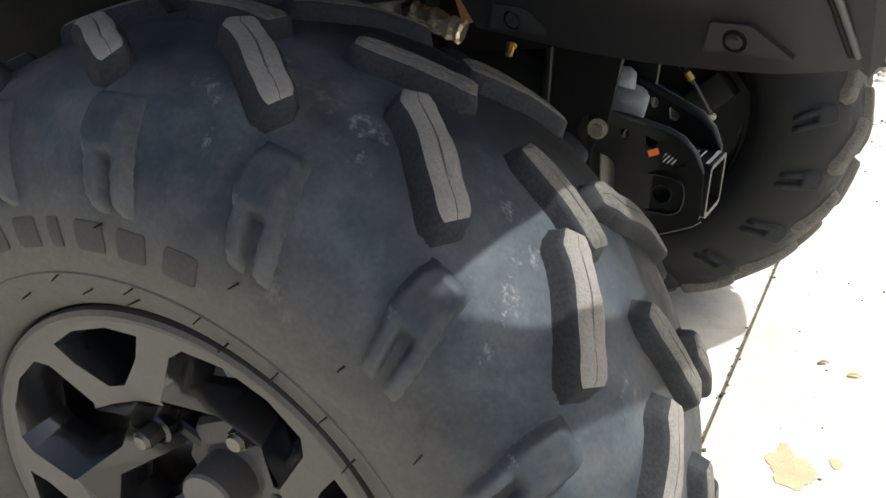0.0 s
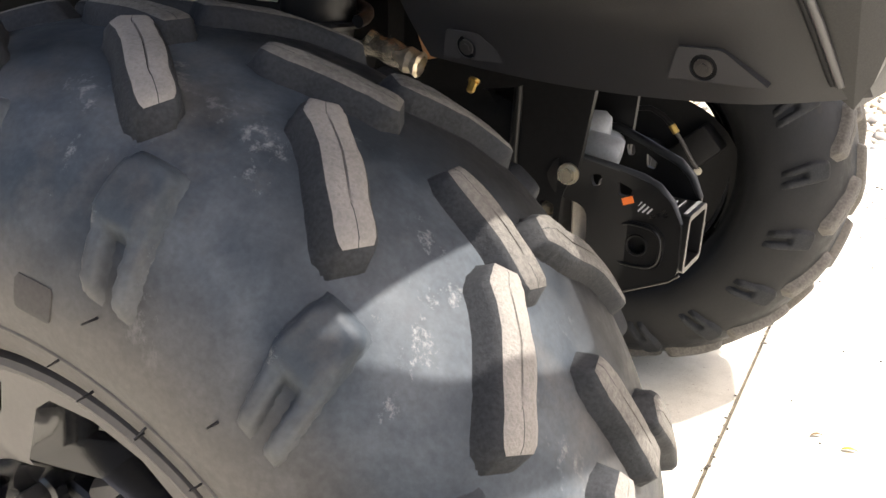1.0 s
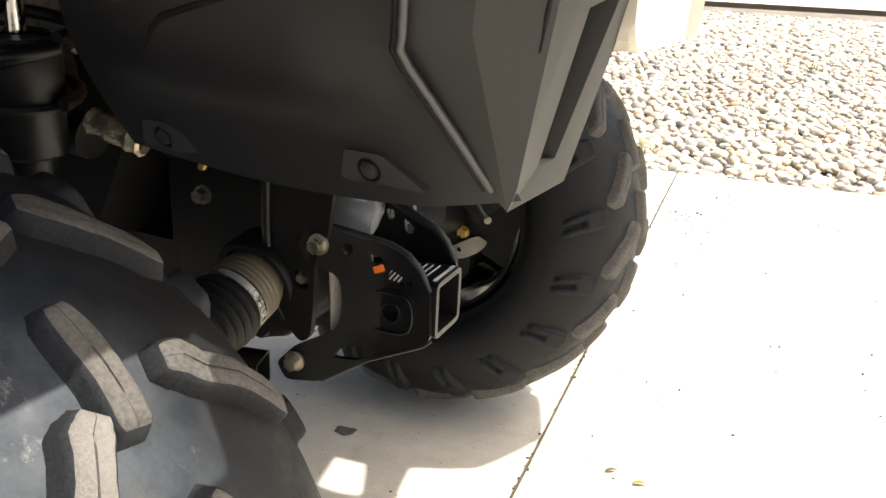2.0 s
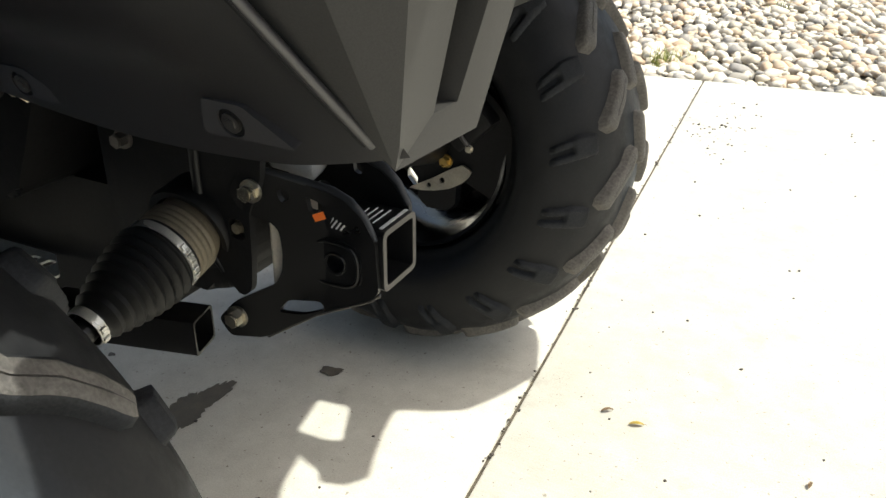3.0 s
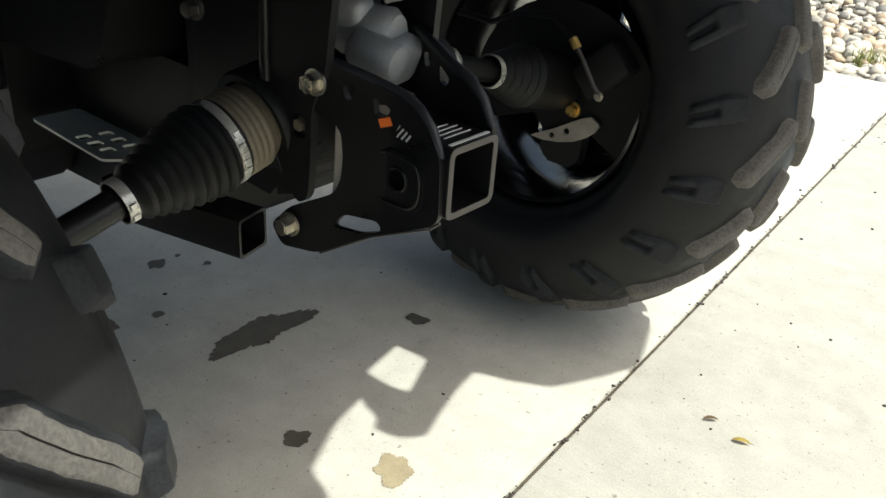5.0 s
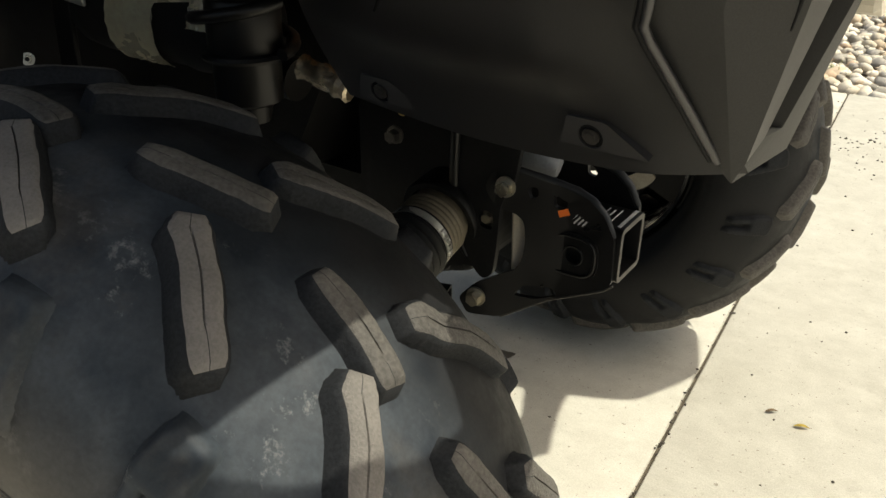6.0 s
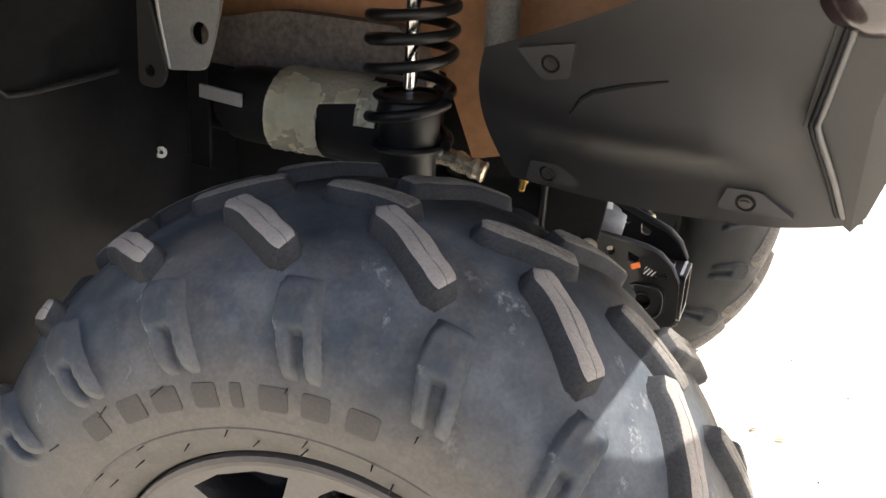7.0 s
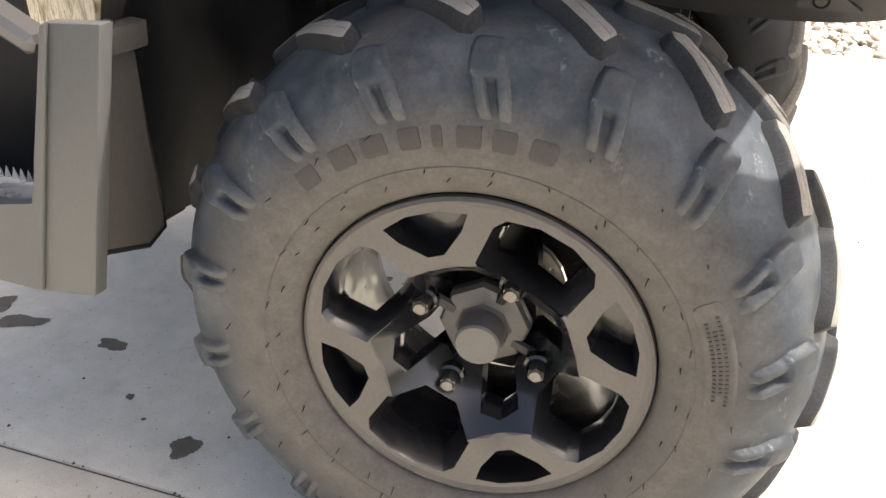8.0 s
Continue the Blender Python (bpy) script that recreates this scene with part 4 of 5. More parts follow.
def wheel_arch():
    """Inner fender in front of the wheel, mud flap, clip, outer skirt and foot well."""
    bm = bmesh.new()
    pts = []
    for y, x0 in ((-0.015, -0.385), (0.02, -0.402), (0.10, -0.408), (0.22, -0.412), (0.34, -0.418), (0.47, -0.425)):
        pts.append([bm.verts.new((x0, y, z)) for z in (0.384 - 0.16 * max(0.0, min(y, 0.12)), 0.44, 0.52, 0.60, 0.68, 0.76, 0.86, 0.95)])
    for a, b in zip(pts, pts[1:]):
        for k in range(len(a) - 1):
            bm.faces.new((a[k], a[k + 1], b[k + 1], b[k]))
    bmesh.ops.solidify(bm, geom=bm.faces[:], thickness=0.004)
    liner = part("inner_fender", bm, MAT_FENDER, atv, "black dusty inner fender", 50)
    bm = bmesh.new()
    sweep(bm, [(-0.400, 0.235, 0.703), (-0.399, 0.12, 0.6985), (-0.398, 0.088, 0.700), (-0.397, 0.074, 0.712), (-0.395, 0.068, 0.74), (-0.385, 0.078, 0.80)], 0.0032, 8)
    part("pressed_rib", bm, MAT_FENDER, liner, "", 60)
    bm = bmesh.new()
    aa = [(-0.392, -0.055, 0.585), (-0.385, -0.052, 0.612), (-0.364, -0.050, 0.690), (-0.345, -0.050, 0.745), (-0.322, -0.050, 0.80), (-0.285, -0.05, 0.88), (-0.26, -0.05, 0.94)]
    bb = [(-0.398, -0.004, 0.585), (-0.399, 0.006, 0.612), (-0.398, 0.026, 0.690), (-0.396, 0.040, 0.745), (-0.393, 0.055, 0.80), (-0.38, 0.07, 0.88), (-0.37, 0.08, 0.94)]
    rows = [[bm.verts.new(p), bm.verts.new(((p[0] + q[0]) / 2 + 0.012, (p[1] + q[1]) / 2 - 0.004, p[2])), bm.verts.new(q)] for p, q in zip(aa, bb)]
    for p, q in zip(rows, rows[1:]):
        for k in range(2):
            bm.faces.new((p[k], p[k + 1], q[k + 1], q[k]))
    bmesh.ops.solidify(bm, geom=bm.faces[:], thickness=0.003)
    part("fender_lip", bm, MAT_FLAP, liner, "", 60)
    bm = bmesh.new()
    c, ax = Vector((-0.4145, 0.307, 0.592)), Vector((0.75, -0.65, 0.2)).normalized()
    rod(bm, c, c + ax * 0.002, 0.0072, 22)
    rod(bm, c + ax * 0.0015, c + ax * 0.006, 0.0048, 18, 0.0040)
    screw = part("frame_screw", bm, MAT_ZINC, atv, "", 30)
    bm = bmesh.new()
    rod(bm, c + ax * 0.0055, c + ax * 0.0064, 0.0027, 6)
    part("socket", bm, MAT_LINER, screw, "", 30)
    # flap
    bm = bmesh.new()
    prism(bm, rounded([(-0.108, 0.400), (-0.080, 0.391), (-0.040, 0.377), (-0.006, 0.388), (-0.012, 0.43), (-0.018, 0.50), (-0.022, 0.60), (-0.105, 0.60)], 0.012), -0.378, -0.372, REAR, 0.001)
    flap = part("mud_flap", bm, MAT_FLAP, atv, "dusty grey plastic mud flap", 35)
    bm = bmesh.new()
    sweep(bm, [(-0.373, -0.108, 0.399), (-0.373, -0.080, 0.390), (-0.373, -0.040, 0.377), (-0.373, -0.011, 0.388), (-0.373, -0.010, 0.42), (-0.374, -0.017, 0.50), (-0.376, -0.021, 0.60)], 0.0032, 8)
    part("flap_rim", bm, MAT_LINER, flap, "", 60)
    bm = bmesh.new()
    box(bm, 0.022, 0.052, 0.027, pose(-0.368, -0.040, 0.608, 0, 4, 0), 0.003, 2)
    box(bm, 0.010, 0.012, 0.034, pose(-0.372, -0.055, 0.609, 0, 4, 0), 0.002)
    part("flap_clip", bm, MAT_FLAP, atv, "grey plastic clip block", 35)
    # skirt: an upright with a sill that runs forward
    bm = bmesh.new()
    out = [(-0.305, 0.643), (-0.366, 0.362), (-0.436, 0.353), (-0.95, 0.347), (-0.95, 0.437), (-0.474, 0.445), (-0.424, 0.452), (-0.370, 0.638)]
    prism(bm, out, -0.134, -0.116, SIDE, 0.003, 2)
    skirt = part("outer_skirt", bm, MAT_SKIRT, atv, "dusty taupe plastic outer skirt", 35)
    bm = bmesh.new()
    prism(bm, [(-0.3605, 0.6400), (-0.4325, 0.3560), (-0.4355, 0.3560), (-0.4080, 0.50), (-0.3690, 0.636)], -0.1385, -0.1335, SIDE, 0.0012)
    part("skirt_bevel", bm, MAT_SKIRT, skirt, "", 35)
    bm = bmesh.new()
    bar(bm, (-0.388, -0.118, 0.612), (-0.62, -0.118, 0.72), 0.034, 0.02, 0.006)
    part("skirt_brace", bm, MAT_PLASTIC, atv, "", 35)
    # foot well floor and toothed foot peg
    bm = bmesh.new()
    prism(bm, [(-0.95, -0.115), (-0.43, -0.115), (-0.43, 0.10), (-0.95, 0.10)], 0.352, 0.366, None, 0.003)
    well = part("foot_well", bm, MAT_LINER, atv, "", 35)
    bm = bmesh.new()
    prism(bm, rounded([(-0.95, 0.36), (-0.44, 0.36), (-0.42, 0.62), (-0.50, 0.70), (-0.95, 0.72)], 0.02), 0.07, 0.08, SIDE)
    part("well_wall", bm, MAT_LINER, well, "", 35)
    bm = bmesh.new()
    box(bm, 0.14, 0.07, 0.010, pose(-0.575, -0.02, 0.39), 0.002)
    for i in range(12):
        for sx in (-1, 1):
            cyl(bm, 0.006, 0.0006, 0.016, pose(-0.64 + i * 0.0118, -0.02 + sx * 0.034, 0.401), 4)
    part("foot_peg", bm, MAT_CLAMP, atv, "toothed bright metal foot peg", 30)
    # camouflage side cover
    bm = bmesh.new()
    prism(bm, [(-0.383, 0.610), (-0.365, 0.685), (-0.345, 0.742), (-0.322, 0.797), (-0.288, 0.87), (-0.265, 0.93), (-0.48, 0.93), (-0.47, 0.80), (-0.462, 0.610)], -0.060, -0.052, SIDE, 0.0015)
    part("camo_side_cover", bm, MAT_CAMO, atv, "tan grass-pattern camouflage side cover", 35)


wheel_arch()


# ---- hitch and frame ----
def hitch_plate(side):
    bm = bmesh.new()
    outline = rounded([(0.199, 0.400), (0.190, 0.391), (0.130, 0.362), (0.078, 0.331), (0.044, 0.330), (0.034, 0.350), (0.052, 0.371), (0.078, 0.385), (0.094, 0.394), (0.101, 0.408), (0.103, 0.430), (0.101, 0.452), (0.093, 0.461), (0.080, 0.464), (0.066, 0.472), (0.058, 0.489), (0.066, 0.507), (0.086, 0.511), (0.122, 0.503), (0.165, 0.489), (0.184, 0.474), (0.1965, 0.452)], 0.006, 3)
    holes = [circle(0.154, 0.423, 0.0105, 18), rounded([(0.101, 0.493), (0.112, 0.495), (0.114, 0.484), (0.105, 0.480)], 0.004, 2), rounded([(0.128, 0.489), (0.144, 0.481), (0.140, 0.473), (0.130, 0.474)], 0.003, 2),
             rounded([(0.093, 0.362), (0.104, 0.377), (0.136, 0.378), (0.140, 0.369), (0.118, 0.361)], 0.005, 2)]
    if side < 0:
        holes = [holes[1], holes[2], holes[3]]
    plate(bm, outline, holes, -0.003, 0.003)
    for v in bm.verts:
        x, z, t = v.co.x, v.co.y, v.co.z
        y = 0.5375 - max(0.0, 0.150 - x) * 0.33 + t
        if side < 0:
            y = 2 * 0.5715 - y
            x, z = x, z + (0.012 if z > 0.45 else 0.0)
        v.co = (x, y, z)
    pl = part("hitch_plate", bm, MAT_STEEL, atv, "", 30)
    return pl


near_plate = hitch_plate(1)
far_plate = hitch_plate(-1)
bm = bmesh.new()
plate(bm, rounded([(0.124, 0.396), (0.182, 0.398), (0.182, 0.447), (0.126, 0.449)], 0.019, 5), [circle(0.154, 0.423, 0.0095, 20)], 0.5318, 0.5350, SIDE)
bmesh.ops.bevel(bm, geom=[e for e in bm.edges if len(e.link_faces) == 2 and e.calc_face_angle(0) > 1.0 and e.verts[0].co.y < 0.533 and e.verts[1].co.y < 0.533], offset=0.0012, segments=2, affect="EDGES", profile=0.5)
part("pin_boss", bm, MAT_STEEL, near_plate, "", 30)
bm = bmesh.new()
ring = rounded([(0.127, 0.399), (0.179, 0.401), (0.179, 0.444), (0.129, 0.446)], 0.019, 6)
sweep(bm, [(x, 0.5312, z) for x, z in ring + ring[:2]], 0.0017, 8)
part("stamped_ridge", bm, MAT_STEEL, near_plate, "", 60)
bm = bmesh.new()
lathe(bm, [(0.0095, -0.0012), (0.0112, -0.0016), (0.0122, -0.0002), (0.0122, 0.001)], 28, Matrix.Translation((0.154, 0.5316, 0.423)))
part("hole_rim", bm, MAT_STEEL, near_plate, "", 40)
# the plates' upper edges are rolled inwards; a paler steel paints in their sheen
for flank in (near_plate, far_plate):
    bm = bmesh.new()
    edge_line = [(0.064, 0.503), (0.074, 0.5085), (0.088, 0.5095), (0.122, 0.5015), (0.150, 0.4935), (0.168, 0.4865), (0.183, 0.473), (0.194, 0.452)]
    ys = [0.5375 - max(0.0, 0.150 - x) * 0.33 + 0.0018 for x, _ in edge_line]
    if flank is far_plate:
        ys = [2 * 0.5715 - v for v in ys]
        edge_line = [(x, z + 0.012) for x, z in edge_line]
    sweep(bm, [(x, v, z) for (x, z), v in zip(edge_line, ys)], [0.0030, 0.0042, 0.0046, 0.0048, 0.0048, 0.0048, 0.0044, 0.0034], 12)
    part("rolled_edge", bm, MAT_ROLLED, flank, "", 60)
bm = bmesh.new()
sweep(bm, [(0.201, 0.5345, 0.399), (0.191, 0.5345, 0.390), (0.13, 0.5300, 0.361), (0.08, 0.514, 0.3305)], 0.0013, 6)
part("bare_edge", bm, MAT_BARE, near_plate, "worn bare metal edge", 60)


def receiver():
    bm = bmesh.new()
    outer = rounded([(-0.03175, -0.03175), (0.03175, -0.03175), (0.03175, 0.03175), (-0.03175, 0.03175)], 0.009, 3)
    inner = rounded([(-0.0258, -0.0258), (0.0258, -0.0258), (0.0258, 0.0258), (-0.0258, 0.0258)], 0.004, 3)
    m = Matrix.Translation((0.0, 0.5715, 0.430)) @ REAR
    plate(bm, outer, [inner], 0.128, 0.2015, m)
    tube = part("receiver_tube", bm, MAT_STEEL, atv, "black square receiver tube", 30)
    bm = bmesh.new()
    plate(bm, outer, [inner], 0.2015, 0.2025, m)
    part("tube_mouth", bm, MAT_BARE, tube, "worn bare metal rim", 30)
    for k, (x, w) in enumerate(((0.196, 0.050), (0.183, 0.034), (0.176, 0.028), (0.169, 0.032), (0.162, 0.024))):
        bm = bmesh.new()
        box(bm, 0.0036 if k == 0 else 0.0013, w, 0.0008, pose(x, 0.5715, 0.4623))
        part("label_line", bm, MAT_WHITE, tube, "", 0)
    for k in range(4):
        bm = bmesh.new()
        box(bm, 0.0016, 0.0008, 0.0130 - 0.0018 * k, pose(0.1500 + k * 0.0043, 0.5332 + 0.0002 * k, 0.4650 - 0.0012 * k, 0, 38, 0))
        part("decal_line", bm, MAT_WHITE, near_plate, "", 0)
    bm = bmesh.new()
    box(bm, 0.0115, 0.0008, 0.0075, pose(0.1400, 0.5302, 0.4695, 0, -22, 14))
    part("decal_patch", bm, MAT_ORANGE, near_plate, "orange decal patch", 0)


receiver()


def frame_parts():
    # upright end bracket of the frame: web with a turned flange
    bm = bmesh.new()
    plate(bm, rounded([(0.038, 0.395), (0.056, 0.374), (0.070, 0.383), (0.074, 0.42), (0.076, 0.47), (0.092, 0.50), (0.102, 0.575), (0.108, 0.62), (0.020, 0.62), (0.017, 0.50), (0.020, 0.42)], 0.010, 3),
          [rounded([(0.050, 0.460), (0.068, 0.458), (0.068, 0.437), (0.050, 0.439)], 0.006, 2)], 0.508, 0.516, SIDE)
    up = part("end_bracket", bm, MAT_LINER, atv, "", 30)
    bm = bmesh.new()
    sweep(bm, [(0.020, 0.509, 0.615), (0.019, 0.508, 0.56), (0.0175, 0.508, 0.50), (0.018, 0.508, 0.46), (0.021, 0.509, 0.42), (0.036, 0.510, 0.397)], [0.004, 0.0052, 0.0056, 0.0056, 0.005, 0.003], 12)
    part("turned_flange", bm, MAT_STEEL, up, "", 60)
    bm = bmesh.new()
    plate(bm, rounded([(0.038, 0.395), (0.060, 0.372), (0.098, 0.385), (0.102, 0.50), (0.106, 0.575), (0.112, 0.62), (0.036, 0.62)], 0.012, 3), [circle(0.08, 0.45, 0.011)], 0.628, 0.636, SIDE)
    part("end_bracket", bm, MAT_STEEL, atv, "", 30)
    for c, mt, r in (((0.082, 0.508, 0.493), MAT_ZINC, 0.0085), ((0.056, 0.500, 0.356), MAT_ZINC, 0.0085), ((-0.044, 0.485, 0.531), MAT_NUT, 0.0075), ((0.058, 0.520, 0.449), MAT_TAN, 0.006)):
        bm = bmesh.new()
        hexhead(bm, c, (0.05, -1, 0.0), r, 0.012)
        part("frame_bolt", bm, mt, atv, "", 30)
    bm = bmesh.new()
    hexhead(bm, (0.018, 0.418, 0.594), (0, -0.6, -0.8), 0.004, 0.012)
    part("brass_fitting", bm, MAT_BRASS, atv, "", 30)
    bm = bmesh.new()
    hexhead(bm, (0.074, 0.52, 0.572), (0.2, -0.9, -0.4), 0.006, 0.008)
    part("brass_fitting", bm, MAT_BRASS, atv, "", 30)
    # final drive housing with cast nose
    bm = bmesh.new()
    prism(bm, rounded([(-0.13, 0.36), (0.02, 0.352), (0.055, 0.40), (0.05, 0.50), (0.0, 0.56), (-0.13, 0.57)], 0.03, 4), 0.53, 0.66, SIDE, 0.012, 2)
    part("final_drive", bm, MAT_LINER, atv, "", 35)
    bm = bmesh.new()
    prof = [(0.0001, 0.0), (0.020, 0.001), (0.026, 0.006), (0.027, 0.022), (0.0225, 0.030), (0.0225, 0.05), (0.026, 0.058), (0.026, 0.085), (0.020, 0.092), (0.0001, 0.093)]
    lathe(bm, prof, 32, Matrix.Translation((0.0, 0.572, 0.517)) @ Matrix.Rotation(radians(-74), 4, "Z"))
    box(bm, 0.03, 0.05, 0.045, pose(0.085, 0.600, 0.497, 0, 20, 12), 0.012, 3)
    box(bm, 0.05, 0.03, 0.03, pose(0.045, 0.575, 0.538, 0, 8, 12), 0.010, 3)
    lathe(bm, [(0.0001, 0.0), (0.014, 0.001), (0.017, 0.004), (0.017, 0.042), (0.0145, 0.047), (0.0001, 0.048)], 24, Matrix.Translation((0.066, 0.566, 0.512)) @ Matrix.Rotation(radians(-80), 4, "Z") @ Matrix.Rotation(radians(-10), 4, "X"))
    bmesh.ops.remove_doubles(bm, verts=bm.verts, dist=0.0002)
    part("cast_nose", bm, MAT_CAST, atv, "pale cast aluminium nose", 45)
    bm = bmesh.new()
    box(bm, 0.048, 0.004, 0.082, pose(0.099, 0.546, 0.428, -14, 0, 38), 0.0012)
    part("drive_guard", bm, MAT_PALE, atv, "", 35)
    # lower arm: an open square tube
    for s in (1, -1):
        y = lambda v: v if s > 0 else 2 * MID_Y - v - 0.03
        a, b = Vector((0.030, y(0.478), 0.344)), Vector((-0.13, y(0.439), 0.344))
        d = (b - a).normalized()
        m = Matrix.Translation(a) @ d.to_track_quat("Z", "Y").to_matrix().to_4x4()
        bm = bmesh.new()
        sq = lambda h: rounded([(-h, -h), (h, -h), (h, h), (-h, h)], 0.004, 2)
        plate(bm, sq(0.0195), [sq(0.0168)], 0.0, (b - a).length, m)
        part("suspension_arm", bm, MAT_STEEL, atv, "", 30)
        bm = bmesh.new()
        prism(bm, rounded([(-0.03, 0.25), (0.035, 0.25), (0.040, 0.40), (0.02, 0.44), (-0.035, 0.42)], 0.015), y(0.088) - 0.010, y(0.088) + 0.010, SIDE, 0.004)
        part("knuckle", bm, MAT_STEEL, atv, "", 35)
        # brake disc with holes, and its caliper
        bm = bmesh.new()
        plate(bm, circle(0, 0, 0.062, 60), [circle(*polar(36 * k + (9 if j else 0), rr), 0.0025, 10) for k in range(10) for j, rr in enumerate((0.054, 0.047))], -0.002, 0.002, Matrix.Translation((AXLE_X - 0.015 * (s < 0), y(0.105), HUB_Z + 0.05 * (s < 0))) @ SIDE)
        part("brake_disc", bm, MAT_DISC, atv, "drilled worn brake disc", 30)
        bm = bmesh.new()
        arc = [polar(a, 0.136 if -20 < a < -12 else 0.1500) for a in range(-24, 205, 8)] + [polar(a, 0.040) for a in (-160, -125, -90, -55, -20)]
        if s > 0:
            arc = [polar(a, 0.1495) for a in range(10, 91, 8)] + [polar(a, 0.060) for a in (88, 70, 50, 30, 12)]
        prism(bm, arc, y(0.120) - 0.0015, y(0.120) + 0.0015, Matrix.Translation((AXLE_X, 0, HUB_Z)) @ SIDE)
        part("dust_shield", bm, MAT_LINER, atv, "", 35)
        bm = bmesh.new()
        box(bm, 0.05, 0.045, 0.075, Matrix.Translation((0.075, y(0.132), HUB_Z + 0.075)) @ Matrix.Rotation(0.8, 4, "Y"), 0.008, 2)
        part("brake_caliper", bm, MAT_LINER, atv, "", 30)
        if s < 0:
            bm = bmesh.new()
            plate(bm, rounded([(-0.030, 0.293), (-0.008, 0.292), (0.017, 0.296), (0.040, 0.303), (0.059, 0.314), (0.071, 0.325), (0.077, 0.337), (0.062, 0.345), (0.045, 0.337), (0.007, 0.313)], 0.003, 2), [circle(0.005, 0.303, 0.0042, 12), circle(0.028, 0.315, 0.0046, 12)], 1.016, 1.020, SIDE)
            part("caliper_bracket", bm, MAT_DISC, atv, "worn bare steel bracket with two holes", 30)
        # half shaft with inner and outer boots
        z0 = 0.2991 if s > 0 else 0.343
        axis = lambda t: Vector((0.0, y(t), z0 + 0.27 * t))
        shaft_bm = bmesh.new()
        rod(shaft_bm, axis(0.10), axis(0.40), 0.0135, 20)
        shaft = part("half_shaft", shaft_bm, MAT_STEEL, atv, "", 30)

        def along(profile, name, mt, label=""):
            bm = bmesh.new()
            lathe(bm, profile, 44, Matrix.Translation((0, y(0.0), z0)) @ Matrix.Rotation(math.atan(0.27) * s, 4, "X") @ Matrix.Diagonal((1, s, 1, 1)))
            return part(name, bm, mt, shaft, label, 50)

        # places along the shaft's own slope
        k1 = math.hypot(1, 0.27)
        folds = [(0.0175, 0.366 * k1), (0.0185, 0.376 * k1)]
        for k in range(8):
            t = 0.379 + k * 0.0101
            r = 0.0215 + 0.0190 * math.sin(math.pi / 2 * (k + 0.5) / 8)
            folds += [(r - 0.0026, t * k1), (r + 0.0002, (t + 0.0022) * k1), (r + 0.0022, (t + 0.0048) * k1), (r + 0.0012, (t + 0.0080) * k1)]
        folds += [(0.0382, 0.4605 * k1), (0.0388, 0.474 * k1)]
        along(folds, "inner_boot", MAT_BOOT, "black ribbed rubber boot")
        along([(0.0188, 0.366 * k1), (0.0200, 0.366 * k1), (0.0200, 0.375 * k1), (0.0188, 0.375 * k1)], "small_clamp", MAT_CLAMP)
        big = along([(0.0388, 0.4625 * k1), (0.0402, 0.4625 * k1), (0.0402, 0.4705 * k1), (0.0388, 0.4705 * k1)], "large_clamp", MAT_CLAMP)
        if s > 0:
            # crimped ears of the clamp bands
            slope = Matrix.Translation((0, 0, z0)) @ Matrix.Rotation(math.atan(0.27), 4, "X")
            for band, r, t, turns in ((big, 0.0405, 0.4665 * k1, (-14, -30, 8)), (shaft, 0.0206, 0.3705 * k1, (-6, 26))):
                bm = bmesh.new()
                for a in turns:
                    box(bm, 0.0030, 0.0070, 0.0062, slope @ Matrix.Rotation(radians(a), 4, "Y") @ Matrix.Translation((r, t, 0)), 0.0008)
                    box(bm, 0.0012, 0.0074, 0.0016, slope @ Matrix.Rotation(radians(a + 9), 4, "Y") @ Matrix.Translation((r + 0.0004, t, 0)))
                part("clamp_ear", bm, MAT_CLAMP, band, "", 30)
        cup = [(0.036, 0.473 * k1)]
        for k in range(4):
            t = 0.4745 + k * 0.0062
            cup += [(0.0384, t * k1), (0.0396, (t + 0.0012) * k1), (0.0396, (t + 0.0042) * k1), (0.0384, (t + 0.0054) * k1)]
        along(cup + [(0.037, 0.501 * k1), (0.037, 0.54 * k1)], "joint_cup", MAT_TAN)
        along([(0.040, 0.505 * k1), (0.047, 0.504 * k1), (0.049, 0.508 * k1), (0.048, 0.515 * k1), (0.046, 0.54 * k1)], "seal_ring", MAT_BOOT)
        outer = [(0.0185, 0.298), (0.0195, 0.288)]
        for k in range(5):
            t = 0.286 - k * 0.013
            r = 0.021 + k * (0.0055 if s > 0 else 0.0038)
            outer += [(r - 0.002, t - 0.002), (r + 0.0045, t - 0.0068), (r + 0.004, t - 0.009)]
        outer += [(r + 0.003, 0.215), (r + 0.003, 0.13)]
        along(outer, "outer_boot", MAT_BOOT)
        along([(0.0192, 0.289), (0.0205, 0.289), (0.0205, 0.298), (0.0192, 0.298)], "small_clamp", MAT_CLAMP)
        bm = bmesh.new()
        hexhead(bm, (0.036, 1.014, 0.349) if s < 0 else (-0.03, y(0.12), 0.30), (0, -1, 0), 0.008, 0.010)
        part("brass_fitting", bm, MAT_BRASS, atv, "", 30)
        bm = bmesh.new()
        sweep(bm, [(-0.13, y(0.19), 0.455), (-0.080, y(0.18), 0.450), (-0.041, y(0.177), 0.469), (0.009, y(0.176), 0.475), (0.030, y(0.176), 0.466), (0.046, y(0.176), 0.452)], 0.0042, 8)
        hose = part("brake_hose", bm, MAT_STEEL, atv, "", 60)
        bm = bmesh.new()
        rod(bm, (0.044, y(0.176), 0.454), (0.053, y(0.176), 0.443), 0.0058, 8)
        part("hose_nut", bm, MAT_BRASS, hose, "", 30)
        bm = bmesh.new()
